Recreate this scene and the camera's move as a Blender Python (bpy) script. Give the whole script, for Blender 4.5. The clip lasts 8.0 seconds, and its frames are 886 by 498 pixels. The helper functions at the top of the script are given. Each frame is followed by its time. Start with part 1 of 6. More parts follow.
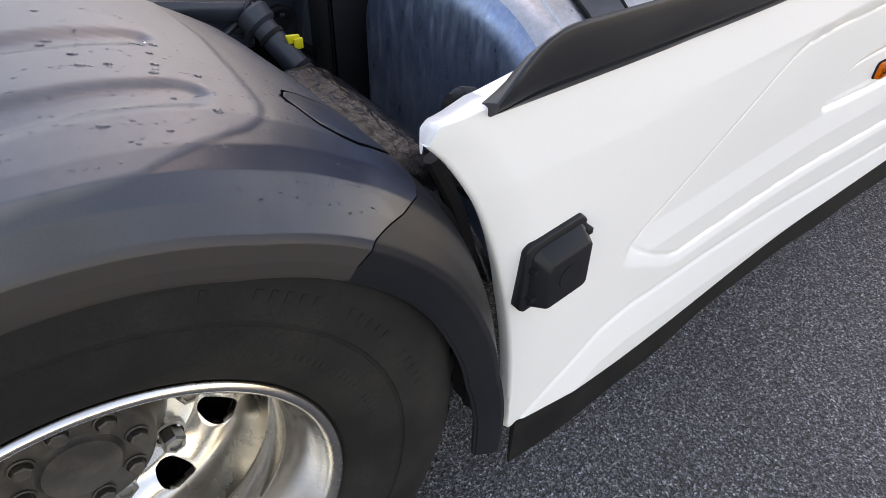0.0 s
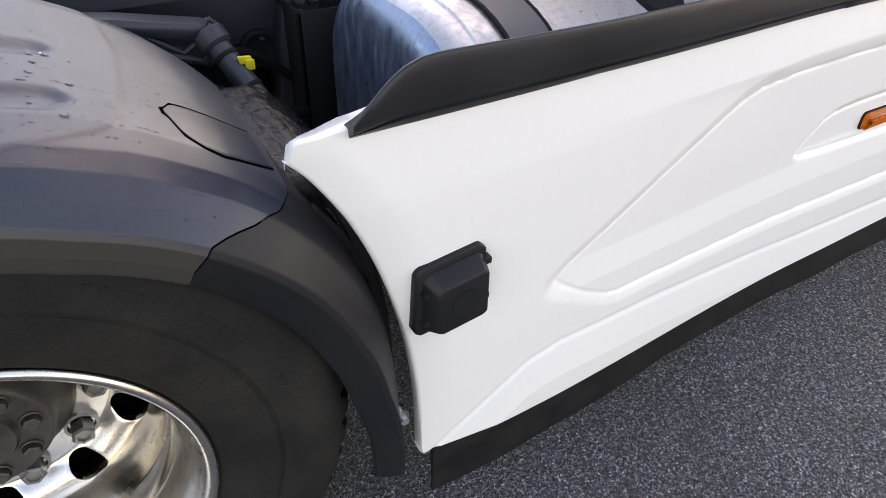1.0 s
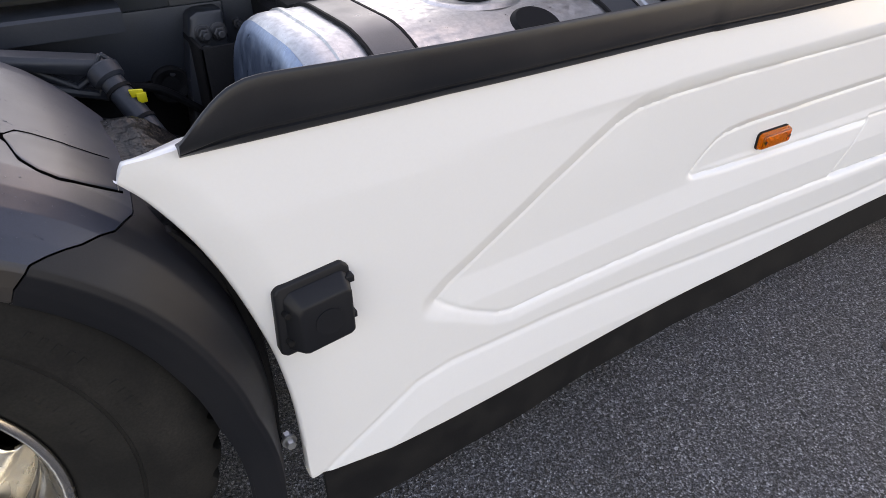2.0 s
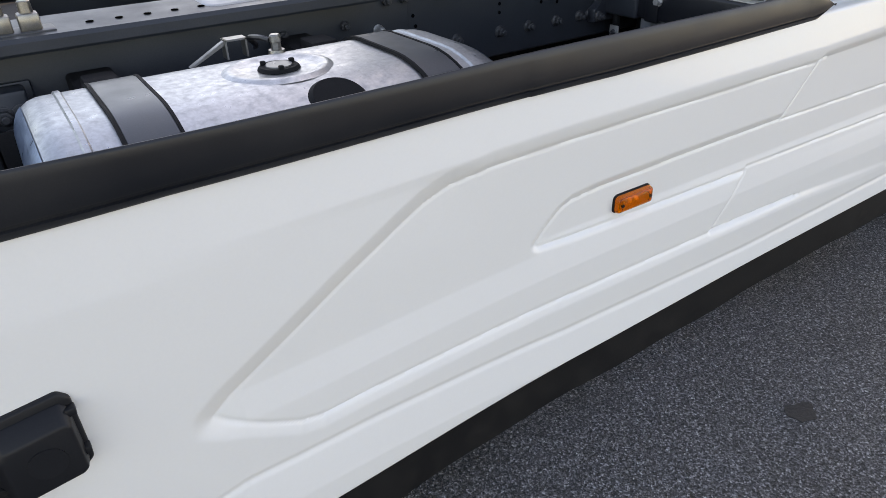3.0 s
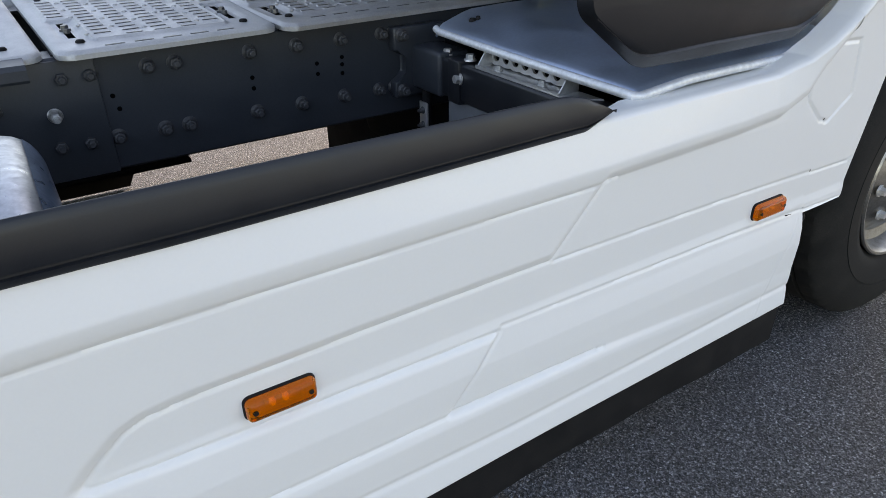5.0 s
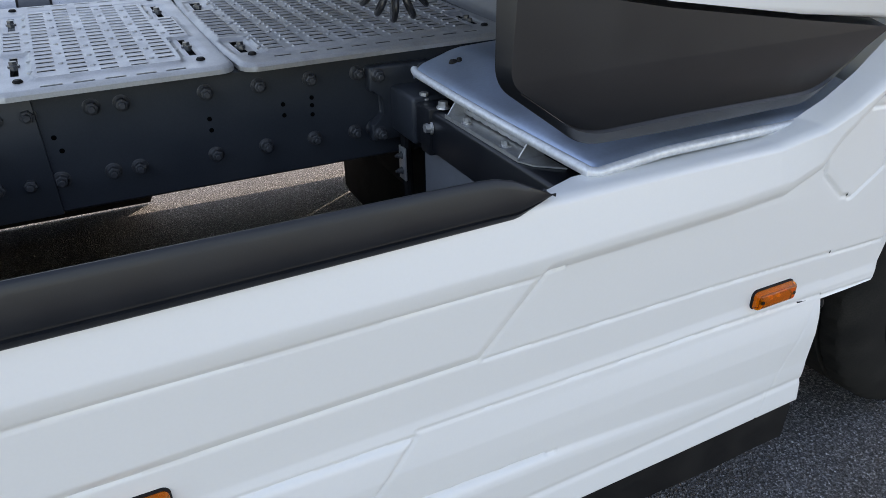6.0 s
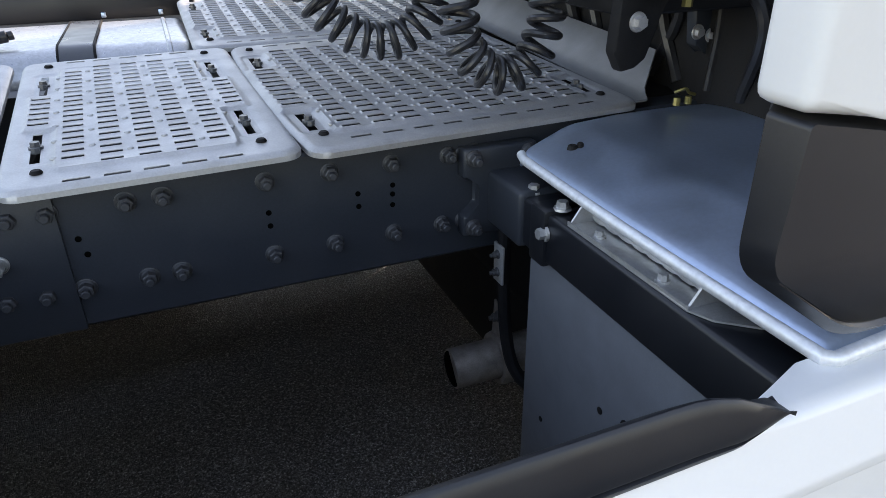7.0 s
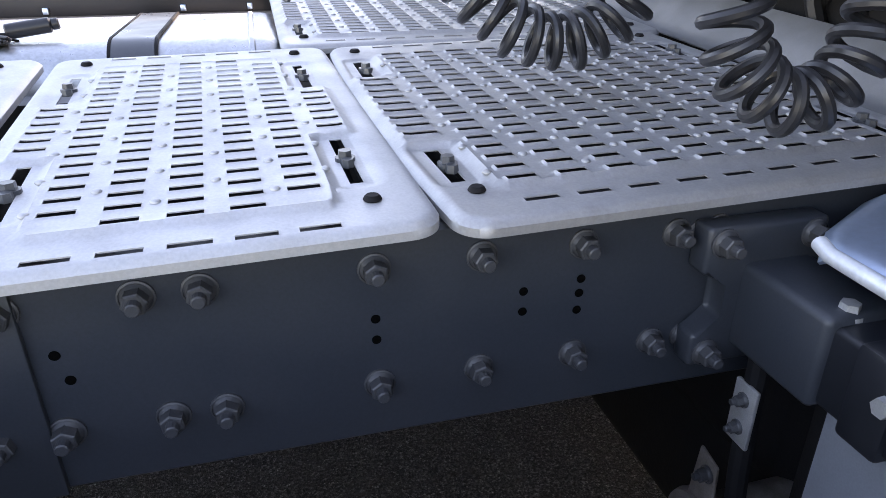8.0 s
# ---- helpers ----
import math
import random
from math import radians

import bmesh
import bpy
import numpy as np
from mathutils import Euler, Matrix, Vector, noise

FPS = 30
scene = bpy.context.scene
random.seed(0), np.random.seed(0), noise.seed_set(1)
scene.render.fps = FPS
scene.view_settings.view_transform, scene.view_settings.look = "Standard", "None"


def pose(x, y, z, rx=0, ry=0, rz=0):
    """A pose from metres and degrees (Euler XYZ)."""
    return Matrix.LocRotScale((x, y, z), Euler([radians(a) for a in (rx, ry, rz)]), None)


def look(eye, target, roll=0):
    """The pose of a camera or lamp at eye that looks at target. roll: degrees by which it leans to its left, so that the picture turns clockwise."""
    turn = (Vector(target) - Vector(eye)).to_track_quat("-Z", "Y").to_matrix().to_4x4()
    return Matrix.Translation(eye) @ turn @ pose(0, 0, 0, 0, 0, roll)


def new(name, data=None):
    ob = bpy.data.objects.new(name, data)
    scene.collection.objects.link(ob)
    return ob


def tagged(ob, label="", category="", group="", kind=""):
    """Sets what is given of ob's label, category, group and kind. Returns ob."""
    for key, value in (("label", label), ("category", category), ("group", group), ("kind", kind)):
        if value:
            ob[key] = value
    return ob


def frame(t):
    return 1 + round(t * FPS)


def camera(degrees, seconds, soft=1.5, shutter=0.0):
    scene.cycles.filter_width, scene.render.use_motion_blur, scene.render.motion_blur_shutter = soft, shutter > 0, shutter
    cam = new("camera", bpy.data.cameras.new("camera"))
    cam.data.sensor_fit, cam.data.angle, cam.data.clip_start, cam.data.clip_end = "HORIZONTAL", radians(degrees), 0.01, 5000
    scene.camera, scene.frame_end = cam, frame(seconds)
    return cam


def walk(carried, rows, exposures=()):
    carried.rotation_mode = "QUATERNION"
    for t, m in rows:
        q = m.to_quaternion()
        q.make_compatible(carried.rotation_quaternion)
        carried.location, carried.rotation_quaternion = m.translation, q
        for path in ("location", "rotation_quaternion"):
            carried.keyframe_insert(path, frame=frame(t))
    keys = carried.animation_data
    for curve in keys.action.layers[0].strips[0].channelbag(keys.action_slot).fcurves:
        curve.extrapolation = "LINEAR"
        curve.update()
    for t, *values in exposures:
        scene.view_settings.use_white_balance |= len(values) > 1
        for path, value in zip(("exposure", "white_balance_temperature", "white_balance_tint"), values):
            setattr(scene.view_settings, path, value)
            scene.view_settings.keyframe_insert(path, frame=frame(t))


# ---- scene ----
cam = camera(66.6, 8.0, 0.7)
PATH = [
    (0, (0.245, -0.562, 1.319), (1.191, 0.648, 0.038), 1.4),
    (0.5, (0.402, -0.663, 1.331), (1.247, 0.635, 0.066), 1.4),
    (1, (0.44, -0.717, 1.322), (1.261, 0.646, 0.11), 1.2),
    (1.5, (0.489, -0.776, 1.315), (1.319, 0.62, 0.149), 1.1),
    (1.7, (0.526, -0.809, 1.312), (1.371, 0.592, 0.162), 0.9),
    (2.8, (0.874, -0.893, 1.302), (1.797, 0.555, 0.276), -1.9),
    (3, (0.968, -0.888, 1.313), (1.901, 0.556, 0.292), -2.0),
    (3.5, (1.226, -0.908, 1.305), (2.187, 0.525, 0.294), -1.9),
    (4, (1.47, -0.908, 1.318), (2.446, 0.527, 0.325), -1.7),
    (4.5, (1.658, -0.85, 1.3), (2.628, 0.597, 0.318), -1.3),
    (4.7, (1.724, -0.819, 1.307), (2.693, 0.635, 0.333), -0.9),
    (5.8, (2.136, -0.751, 1.355), (2.939, 0.801, 0.383), -0.9),
    (6, (2.169, -0.735, 1.366), (2.935, 0.844, 0.406), -0.8),
    (6.5, (2.181, -0.583, 1.404), (2.892, 1.031, 0.461), -0.6),
    (7, (2.216, -0.33, 1.392), (2.886, 1.325, 0.491), -0.7),
    (7.5, (2.256, -0.034, 1.356), (2.869, 1.657, 0.483), -0.4),
    (8, (2.259, 0.232, 1.276), (2.719, 1.979, 0.417), -0.1),
]
LOOKS = [(0.0, 2.22, 9800, 23), (1.7, 2.06, 9900, 26), (3.0, 1.76, 9300, 21), (4.7, 1.72, 8750, 18), (6.0, 1.66, 8350, 18), (6.5, 1.76, 8450, 19), (7.0, 2.13, 8600, 19), (7.5, 2.92, 8250, 19), (8.0, 2.80, 8450, 26)]
walk(cam, [(t, look(eye, target, roll)) for t, eye, target, roll in PATH], LOOKS)

# ---- light ----
world = bpy.data.worlds.new("sky")
scene.world = world
world.use_nodes = True
wn = world.node_tree.nodes
sky = wn.new("ShaderNodeTexSky")
sky.sky_type = "NISHITA"
sky.sun_disc = False
SUN_EL, SUN_AZ = radians(31), radians(58)   # azimuth: from +y towards +x
sky.sun_elevation, sky.sun_rotation = SUN_EL, SUN_AZ
sky.air_density, sky.dust_density, sky.ozone_density = 1.0, 0.8, 1.0
wn["Background"].inputs["Strength"].default_value = 0.15
world.node_tree.links.new(sky.outputs["Color"], wn["Background"].inputs["Color"])
sun = new("sun", bpy.data.lights.new("sun", "SUN"))
sun.data.energy, sun.data.angle, sun.data.color = 2.4, radians(0.5), (1.0, 0.93, 0.82)
to_sun = Vector((math.sin(SUN_AZ) * math.cos(SUN_EL), math.cos(SUN_AZ) * math.cos(SUN_EL), math.sin(SUN_EL)))
sun.matrix_world = look(to_sun * 30, (0, 0, 0))


# ---- materials ----
def material(name, colour, rough=0.5, metal=0.0, coat=0.0, grain=0.0, grain_scale=400.0, stain=0.0, stain_scale=6.0,
             stain_colour=None, rough_var=0.08, bump=0.0, bump_scale=300.0, bump_depth=0.001, spec=0.5, stretch=(1, 1, 1)):
    m = bpy.data.materials.new(name)
    m.use_nodes = True
    t = m.node_tree
    b = t.nodes["Principled BSDF"]
    b.inputs["Metallic"].default_value = metal
    b.inputs["Coat Weight"].default_value = coat
    b.inputs["Coat Roughness"].default_value = 0.06
    b.inputs["Specular IOR Level"].default_value = spec
    co = t.nodes.new("ShaderNodeTexCoord")
    mp = t.nodes.new("ShaderNodeMapping")
    mp.inputs["Scale"].default_value = stretch
    t.links.new(co.outputs["Object"], mp.inputs["Vector"])

    def tex(scale, detail=4.0, rough_=0.6):
        n = t.nodes.new("ShaderNodeTexNoise")
        n.inputs["Scale"].default_value, n.inputs["Detail"].default_value, n.inputs["Roughness"].default_value = scale, detail, rough_
        t.links.new(mp.outputs["Vector"], n.inputs["Vector"])
        return n

    big, fine = tex(stain_scale), tex(grain_scale, 2.0)
    ramp = t.nodes.new("ShaderNodeMapRange")
    ramp.inputs["From Min"].default_value, ramp.inputs["From Max"].default_value = 0.42, 0.75
    t.links.new(big.outputs["Fac"], ramp.inputs["Value"])
    amount = t.nodes.new("ShaderNodeMath")
    amount.operation = "MULTIPLY"
    amount.inputs[1].default_value = stain
    t.links.new(ramp.outputs["Result"], amount.inputs[0])
    mix = t.nodes.new("ShaderNodeMix")
    mix.data_type = "RGBA"
    mix.inputs["A"].default_value = (*colour, 1)
    mix.inputs["B"].default_value = (*(stain_colour or [c * 0.6 for c in colour]), 1)
    t.links.new(amount.outputs[0], mix.inputs["Factor"])
    hsv = t.nodes.new("ShaderNodeHueSaturation")
    val = t.nodes.new("ShaderNodeMapRange")
    val.inputs["From Min"].default_value, val.inputs["From Max"].default_value = 0.25, 0.75
    val.inputs["To Min"].default_value, val.inputs["To Max"].default_value = 1 - grain, 1 + grain
    t.links.new(fine.outputs["Fac"], val.inputs["Value"])
    t.links.new(val.outputs["Result"], hsv.inputs["Value"])
    t.links.new(mix.outputs["Result"], hsv.inputs["Color"])
    t.links.new(hsv.outputs["Color"], b.inputs["Base Color"])
    rr = t.nodes.new("ShaderNodeMapRange")
    rr.inputs["From Min"].default_value, rr.inputs["From Max"].default_value = 0.3, 0.7
    rr.inputs["To Min"].default_value, rr.inputs["To Max"].default_value = max(0.02, rough - rough_var), min(1, rough + rough_var)
    t.links.new(big.outputs["Fac"], rr.inputs["Value"])
    t.links.new(rr.outputs["Result"], b.inputs["Roughness"])
    if bump:
        n = tex(bump_scale, 3.0)
        bp = t.nodes.new("ShaderNodeBump")
        bp.inputs["Strength"].default_value, bp.inputs["Distance"].default_value = bump, bump_depth
        t.links.new(n.outputs["Fac"], bp.inputs["Height"])
        t.links.new(bp.outputs["Normal"], b.inputs["Normal"])
    return m


WHITE = material("white_paint", (0.76, 0.76, 0.755), 0.34, coat=0.25, grain=0.008, grain_scale=200, stain=0.04, stain_scale=2, stain_colour=(0.74, 0.73, 0.71), rough_var=0.02, bump=0.03, bump_scale=260, bump_depth=0.0003)
TRIM = material("black_trim_plastic", (0.009, 0.0105, 0.014), 0.40, spec=0.5, grain=0.15, stain=0.3, stain_colour=(0.018, 0.019, 0.023), bump=0.15, bump_scale=900, bump_depth=0.0004)
FENDER = material("black_fender_plastic", (0.010, 0.017, 0.034), 0.36, spec=0.55, grain=0.2, grain_scale=600, stain=0.35, stain_scale=7, stain_colour=(0.018, 0.019, 0.022), bump=0.25, bump_scale=1100, bump_depth=0.0004)


def add_tint(m, colour, rough, layer):
    """A film of colour for dust and reflections, as strong as the mesh's own layer of that name says, broken up by fine
    noise.
    """
    t = m.node_tree
    b = t.nodes["Principled BSDF"]
    co, at = t.nodes.new("ShaderNodeTexCoord"), t.nodes.new("ShaderNodeAttribute")
    at.attribute_name = layer
    n = t.nodes.new("ShaderNodeTexNoise")
    n.inputs["Scale"].default_value, n.inputs["Detail"].default_value = 45.0, 5.0
    t.links.new(co.outputs["Object"], n.inputs["Vector"])
    r = t.nodes.new("ShaderNodeMapRange")
    r.inputs["From Min"].default_value, r.inputs["From Max"].default_value = 0.2, 0.6
    r.inputs["To Min"].default_value = 0.75
    t.links.new(n.outputs["Fac"], r.inputs["Value"])
    f = t.nodes.new("ShaderNodeMath")
    f.operation = "MULTIPLY"
    t.links.new(at.outputs["Fac"], f.inputs[0])
    t.links.new(r.outputs["Result"], f.inputs[1])
    for socket, value, kind in (("Base Color", (*colour, 1), "RGBA"), ("Roughness", rough, "FLOAT")):
        old = b.inputs[socket].links[0].from_socket
        mix = t.nodes.new("ShaderNodeMix")
        mix.data_type = kind
        ins = [i for i in mix.inputs if i.type == ("RGBA" if kind == "RGBA" else "VALUE") and i.name in ("A", "B")]
        t.links.new(old, ins[0])
        ins[1].default_value = value
        t.links.new(f.outputs[0], mix.inputs["Factor"])
        outs = [o for o in mix.outputs if o.type == ("RGBA" if kind == "RGBA" else "VALUE")]
        t.links.new(outs[0], b.inputs[socket])


# Pale top: dust together with sky sheen put into the colour.
add_tint(FENDER, (0.078, 0.083, 0.098), 0.46, "dust_sheen")
# Brown lip: the ground's reflection painted in as colour.
add_tint(FENDER, (0.040, 0.034, 0.029), 0.6, "ground_tint")
RUBBER = material("tyre_rubber", (0.009, 0.0088, 0.0085), 0.85, spec=0.25, grain=0.25, grain_scale=250, stain=0.6, stain_scale=9, stain_colour=(0.030, 0.028, 0.025), bump=0.25, bump_scale=500, bump_depth=0.0006)
SOFT = material("black_rubber", (0.006, 0.006, 0.007), 0.75, spec=0.2, grain=0.2, stain=0.4, stain_scale=12, stain_colour=(0.03, 0.028, 0.026), bump=0.2, bump_scale=300, bump_depth=0.0008)
CHASSIS = material("chassis_paint", (0.028, 0.033, 0.041), 0.40, grain=0.12, grain_scale=300, stain=0.35, stain_scale=9, stain_colour=(0.040, 0.043, 0.050), bump=0.15, bump_scale=250, bump_depth=0.0005)
# Near-black that stands in for the shade inside holes and joints.
HOLE = material("hole_shade_black", (0.003, 0.003, 0.003), 0.95, spec=0.0)
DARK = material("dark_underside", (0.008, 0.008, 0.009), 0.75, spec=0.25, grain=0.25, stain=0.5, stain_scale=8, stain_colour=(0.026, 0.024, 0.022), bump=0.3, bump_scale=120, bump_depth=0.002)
CHROME = material("polished_aluminium", (0.72, 0.69, 0.64), 0.25, metal=1.0, grain=0.02, stain=0.5, stain_scale=11, stain_colour=(0.60, 0.54, 0.47), rough_var=0.06)
STEEL = material("zinc_plated_steel", (0.60, 0.60, 0.60), 0.38, metal=0.7, grain=0.12, grain_scale=500, stain=0.5, stain_scale=30, stain_colour=(0.36, 0.33, 0.29))
BOLT = material("painted_bolt", (0.045, 0.047, 0.052), 0.45, grain=0.15, stain=0.5, stain_scale=40, stain_colour=(0.08, 0.075, 0.07))
HUB = material("hub_paint", (0.045, 0.042, 0.040), 0.45, metal=0.3, grain=0.15, stain=0.6, stain_scale=25, stain_colour=(0.12, 0.10, 0.085))
NUT = material("wheel_nut_steel", (0.30, 0.29, 0.27), 0.36, metal=0.9, grain=0.15, stain=0.6, stain_scale=40, stain_colour=(0.16, 0.14, 0.12))
ZINC = material("galvanised_sheet", (0.47, 0.58, 0.74), 0.38, metal=0.92, grain=0.05, grain_scale=120, stain=0.30, stain_scale=7, stain_colour=(0.40, 0.51, 0.68), rough_var=0.08, bump=0.04, bump_scale=60, bump_depth=0.001)
LIP = material("worn_zinc_edge", (0.70, 0.72, 0.75), 0.5, metal=0.45, grain=0.12, grain_scale=90, stain=0.6, stain_scale=35, stain_colour=(0.52, 0.55, 0.60), rough_var=0.1, bump=0.25, bump_scale=60, bump_depth=0.002)
TANK = material("tank_aluminium", (0.49, 0.50, 0.51), 0.40, metal=0.9, grain=0.10, grain_scale=160, stain=0.7, stain_scale=60, stain_colour=(0.40, 0.405, 0.41), rough_var=0.14, bump=0.14, bump_scale=70, bump_depth=0.0012)
# The blue is reflected sky put into the colour; the streaks are stains.
TANK_END = material("tank_end_sky_blue", (0.19, 0.27, 0.40), 0.38, metal=0.85, grain=0.16, grain_scale=160, stain=0.6, stain_scale=45, stain_colour=(0.34, 0.40, 0.48), rough_var=0.14, stretch=(1, 1, 0.3), bump=0.08, bump_scale=120, bump_depth=0.001)
FLANGE = material("grey_painted_sheet", (0.18, 0.182, 0.184), 0.5, metal=0.25, grain=0.05, stain=0.4, stain_scale=8, stain_colour=(0.34, 0.34, 0.345))
TREAD = material("walkway_aluminium", (0.40, 0.40, 0.40), 0.50, metal=0.6, grain=0.08, grain_scale=260, stain=0.65, stain_scale=13, stain_colour=(0.29, 0.29, 0.295), rough_var=0.10, bump=0.12, bump_scale=200, bump_depth=0.0006)
PALE = material("pale_walkway_aluminium", (0.46, 0.465, 0.47), 0.52, metal=0.45, grain=0.08, grain_scale=260, stain=0.55, stain_scale=16, stain_colour=(0.40, 0.40, 0.405), rough_var=0.10, bump=0.12, bump_scale=200, bump_depth=0.0006)
SHEET = material("grey_insulation_sheet", (0.20, 0.212, 0.235), 0.55, metal=0.2, grain=0.06, stain=0.4, stain_scale=5, stain_colour=(0.11, 0.11, 0.115), bump=0.08, bump_scale=60, bump_depth=0.001)
RUSTY = material("heat_stained_pipe", (0.34, 0.30, 0.27), 0.55, metal=0.6, grain=0.15, stain=0.7, stain_scale=20, stain_colour=(0.11, 0.09, 0.075))
YELLOW = material("yellow_plastic", (0.75, 0.62, 0.02), 0.45, grain=0.05)
BRASS = material("yellow_passivated_fitting", (0.34, 0.29, 0.11), 0.35, metal=0.8, grain=0.1)
HOSE = material("black_hose", (0.018, 0.018, 0.020), 0.36, grain=0.1, stain=0.3, stain_scale=30, stain_colour=(0.03, 0.03, 0.03))
STRAPM = material("strap_steel", (0.075, 0.080, 0.088), 0.33, metal=0.35, grain=0.08, stain=0.4, stain_scale=12, stain_colour=(0.12, 0.12, 0.12))
WET = material("wet_black_rubber", (0.004, 0.004, 0.0045), 0.30, grain=0.2, stain=0.3, stain_scale=25, stain_colour=(0.008, 0.008, 0.008), rough_var=0.08, spec=0.12, bump=0.6, bump_scale=110, bump_depth=0.006, stretch=(1, 0.5, 1))
COVER = material("dark_cover_plastic", (0.008, 0.009, 0.012), 0.5, spec=0.3, grain=0.15, stain=0.3, stain_colour=(0.014, 0.014, 0.016), bump=0.15, bump_scale=900, bump_depth=0.0004)
# White that stands in for bright glints of the lamp reflector.
GLINT = material("glint_white", (0.95, 0.93, 0.86), 0.25)
REFLECTOR = material("lamp_reflector", (0.50, 0.48, 0.45), 0.30, metal=0.5, bump=0.5, bump_scale=180, bump_depth=0.003)


def lens_material():
    m = bpy.data.materials.new("amber_lens")
    m.use_nodes = True
    b = m.node_tree.nodes["Principled BSDF"]
    b.inputs["Base Color"].default_value = (1.0, 0.31, 0.008, 1)
    b.inputs["Roughness"].default_value = 0.06
    b.inputs["Transmission Weight"].default_value = 0.88
    b.inputs["IOR"].default_value = 1.35
    return m


AMBER = lens_material()


def water_material():
    m = bpy.data.materials.new("water")
    m.use_nodes = True
    b = m.node_tree.nodes["Principled BSDF"]
    b.inputs["Base Color"].default_value = (0.9, 0.92, 0.95, 1)
    b.inputs["Roughness"].default_value = 0.03
    b.inputs["Transmission Weight"].default_value = 1.0
    b.inputs["IOR"].default_value = 1.33
    return m


WATER = water_material()


def asphalt_material():
    m = bpy.data.materials.new("asphalt")
    m.use_nodes = True
    t = m.node_tree
    b = t.nodes["Principled BSDF"]
    co = t.nodes.new("ShaderNodeTexCoord")

    def node(kind, **values):
        n = t.nodes.new(kind)
        for key, value in values.items():
            n.inputs[key.replace("_", " ")].default_value = value
        return n

    stones = node("ShaderNodeTexVoronoi", Scale=230.0, Randomness=1.0)
    small = node("ShaderNodeTexVoronoi", Scale=430.0, Randomness=1.0)
    grit = node("ShaderNodeTexNoise", Scale=700.0, Detail=2.0)
    patch = node("ShaderNodeTexNoise", Scale=1.6, Detail=6.0, Roughness=0.6)
    pores = node("ShaderNodeTexNoise", Scale=110.0, Detail=3.0, Roughness=0.7)
    for n in (stones, small, grit, patch, pores):
        t.links.new(co.outputs["Object"], n.inputs["Vector"])
    split = t.nodes.new("ShaderNodeSeparateColor")
    t.links.new(stones.outputs["Color"], split.inputs["Color"])
    tone = t.nodes.new("ShaderNodeValToRGB")
    e = tone.color_ramp.elements
    e[0].position, e[0].color = 0.0, (0.024, 0.025, 0.029, 1)
    e[1].position, e[1].color = 1.0, (0.34, 0.35, 0.38, 1)
    mid = tone.color_ramp.elements.new(0.55)
    mid.color = (0.082, 0.086, 0.098, 1)
    high = tone.color_ramp.elements.new(0.90)
    high.color = (0.18, 0.187, 0.205, 1)
    t.links.new(split.outputs["Red"], tone.inputs["Fac"])
    split2 = t.nodes.new("ShaderNodeSeparateColor")
    t.links.new(small.outputs["Color"], split2.inputs["Color"])
    val = node("ShaderNodeMapRange", From_Min=0.0, From_Max=1.0, To_Min=0.30, To_Max=1.95)
    t.links.new(split2.outputs["Green"], val.inputs["Value"])
    val2 = node("ShaderNodeMapRange", From_Min=0.3, From_Max=0.7, To_Min=0.85, To_Max=1.15)
    t.links.new(patch.outputs["Fac"], val2.inputs["Value"])
    val3 = node("ShaderNodeMapRange", From_Min=0.34, From_Max=0.58, To_Min=0.14, To_Max=1.2)
    t.links.new(pores.outputs["Fac"], val3.inputs["Value"])
    mul = t.nodes.new("ShaderNodeMath")
    mul.operation = "MULTIPLY"
    t.links.new(val.outputs["Result"], mul.inputs[0])
    t.links.new(val2.outputs["Result"], mul.inputs[1])
    mul2 = t.nodes.new("ShaderNodeMath")
    mul2.operation = "MULTIPLY"
    t.links.new(mul.outputs[0], mul2.inputs[0])
    t.links.new(val3.outputs["Result"], mul2.inputs[1])
    hsv = t.nodes.new("ShaderNodeHueSaturation")
    t.links.new(tone.outputs["Color"], hsv.inputs["Color"])
    t.links.new(mul2.outputs[0], hsv.inputs["Value"])
    t.links.new(hsv.outputs["Color"], b.inputs["Base Color"])
    b.inputs["Roughness"].default_value = 0.72
    add = t.nodes.new("ShaderNodeMath")
    add.operation = "ADD"
    t.links.new(stones.outputs["Distance"], add.inputs[0])
    t.links.new(pores.outputs["Fac"], add.inputs[1])
    bp = node("ShaderNodeBump", Strength=1.0, Distance=0.006)
    t.links.new(add.outputs[0], bp.inputs["Height"])
    t.links.new(bp.outputs["Normal"], b.inputs["Normal"])
    return m


ASPHALT = asphalt_material()
PAVING = material("light_paving", (0.40, 0.36, 0.29), 0.8, grain=0.15, grain_scale=60, stain=0.4, stain_scale=0.8, stain_colour=(0.40, 0.36, 0.30))
OIL = material("oil_stain", (0.016, 0.016, 0.018), 0.6, grain=0.5, grain_scale=160, bump=0.8, bump_scale=150, bump_depth=0.003)


# ---- mesh helpers ----
def part(name, bm, mat, parent=None, label="", smooth=True, angle=35):
    me = bpy.data.meshes.new(name)
    if isinstance(bm, bmesh.types.BMesh):
        bmesh.ops.recalc_face_normals(bm, faces=bm.faces)
        bm.to_mesh(me)
        bm.free()
    else:
        me.from_pydata(*bm)
        me.update()
    me.materials.append(mat)
    if smooth:
        me.shade_smooth()
        me.set_sharp_from_angle(angle=radians(angle))
    ob = new(name, me)
    if parent is not None:
        attach(ob, parent)
    return tagged(ob, label=label)


def attach(ob, parent):
    ob.parent = parent
    ob.matrix_parent_inverse = Matrix.Translation(-Vector(parent_place(parent)))
    return ob


def parent_place(parent):
    return TRUCK_AT if parent.name.startswith("tractor_truck") else parent.matrix_basis.translation * 0


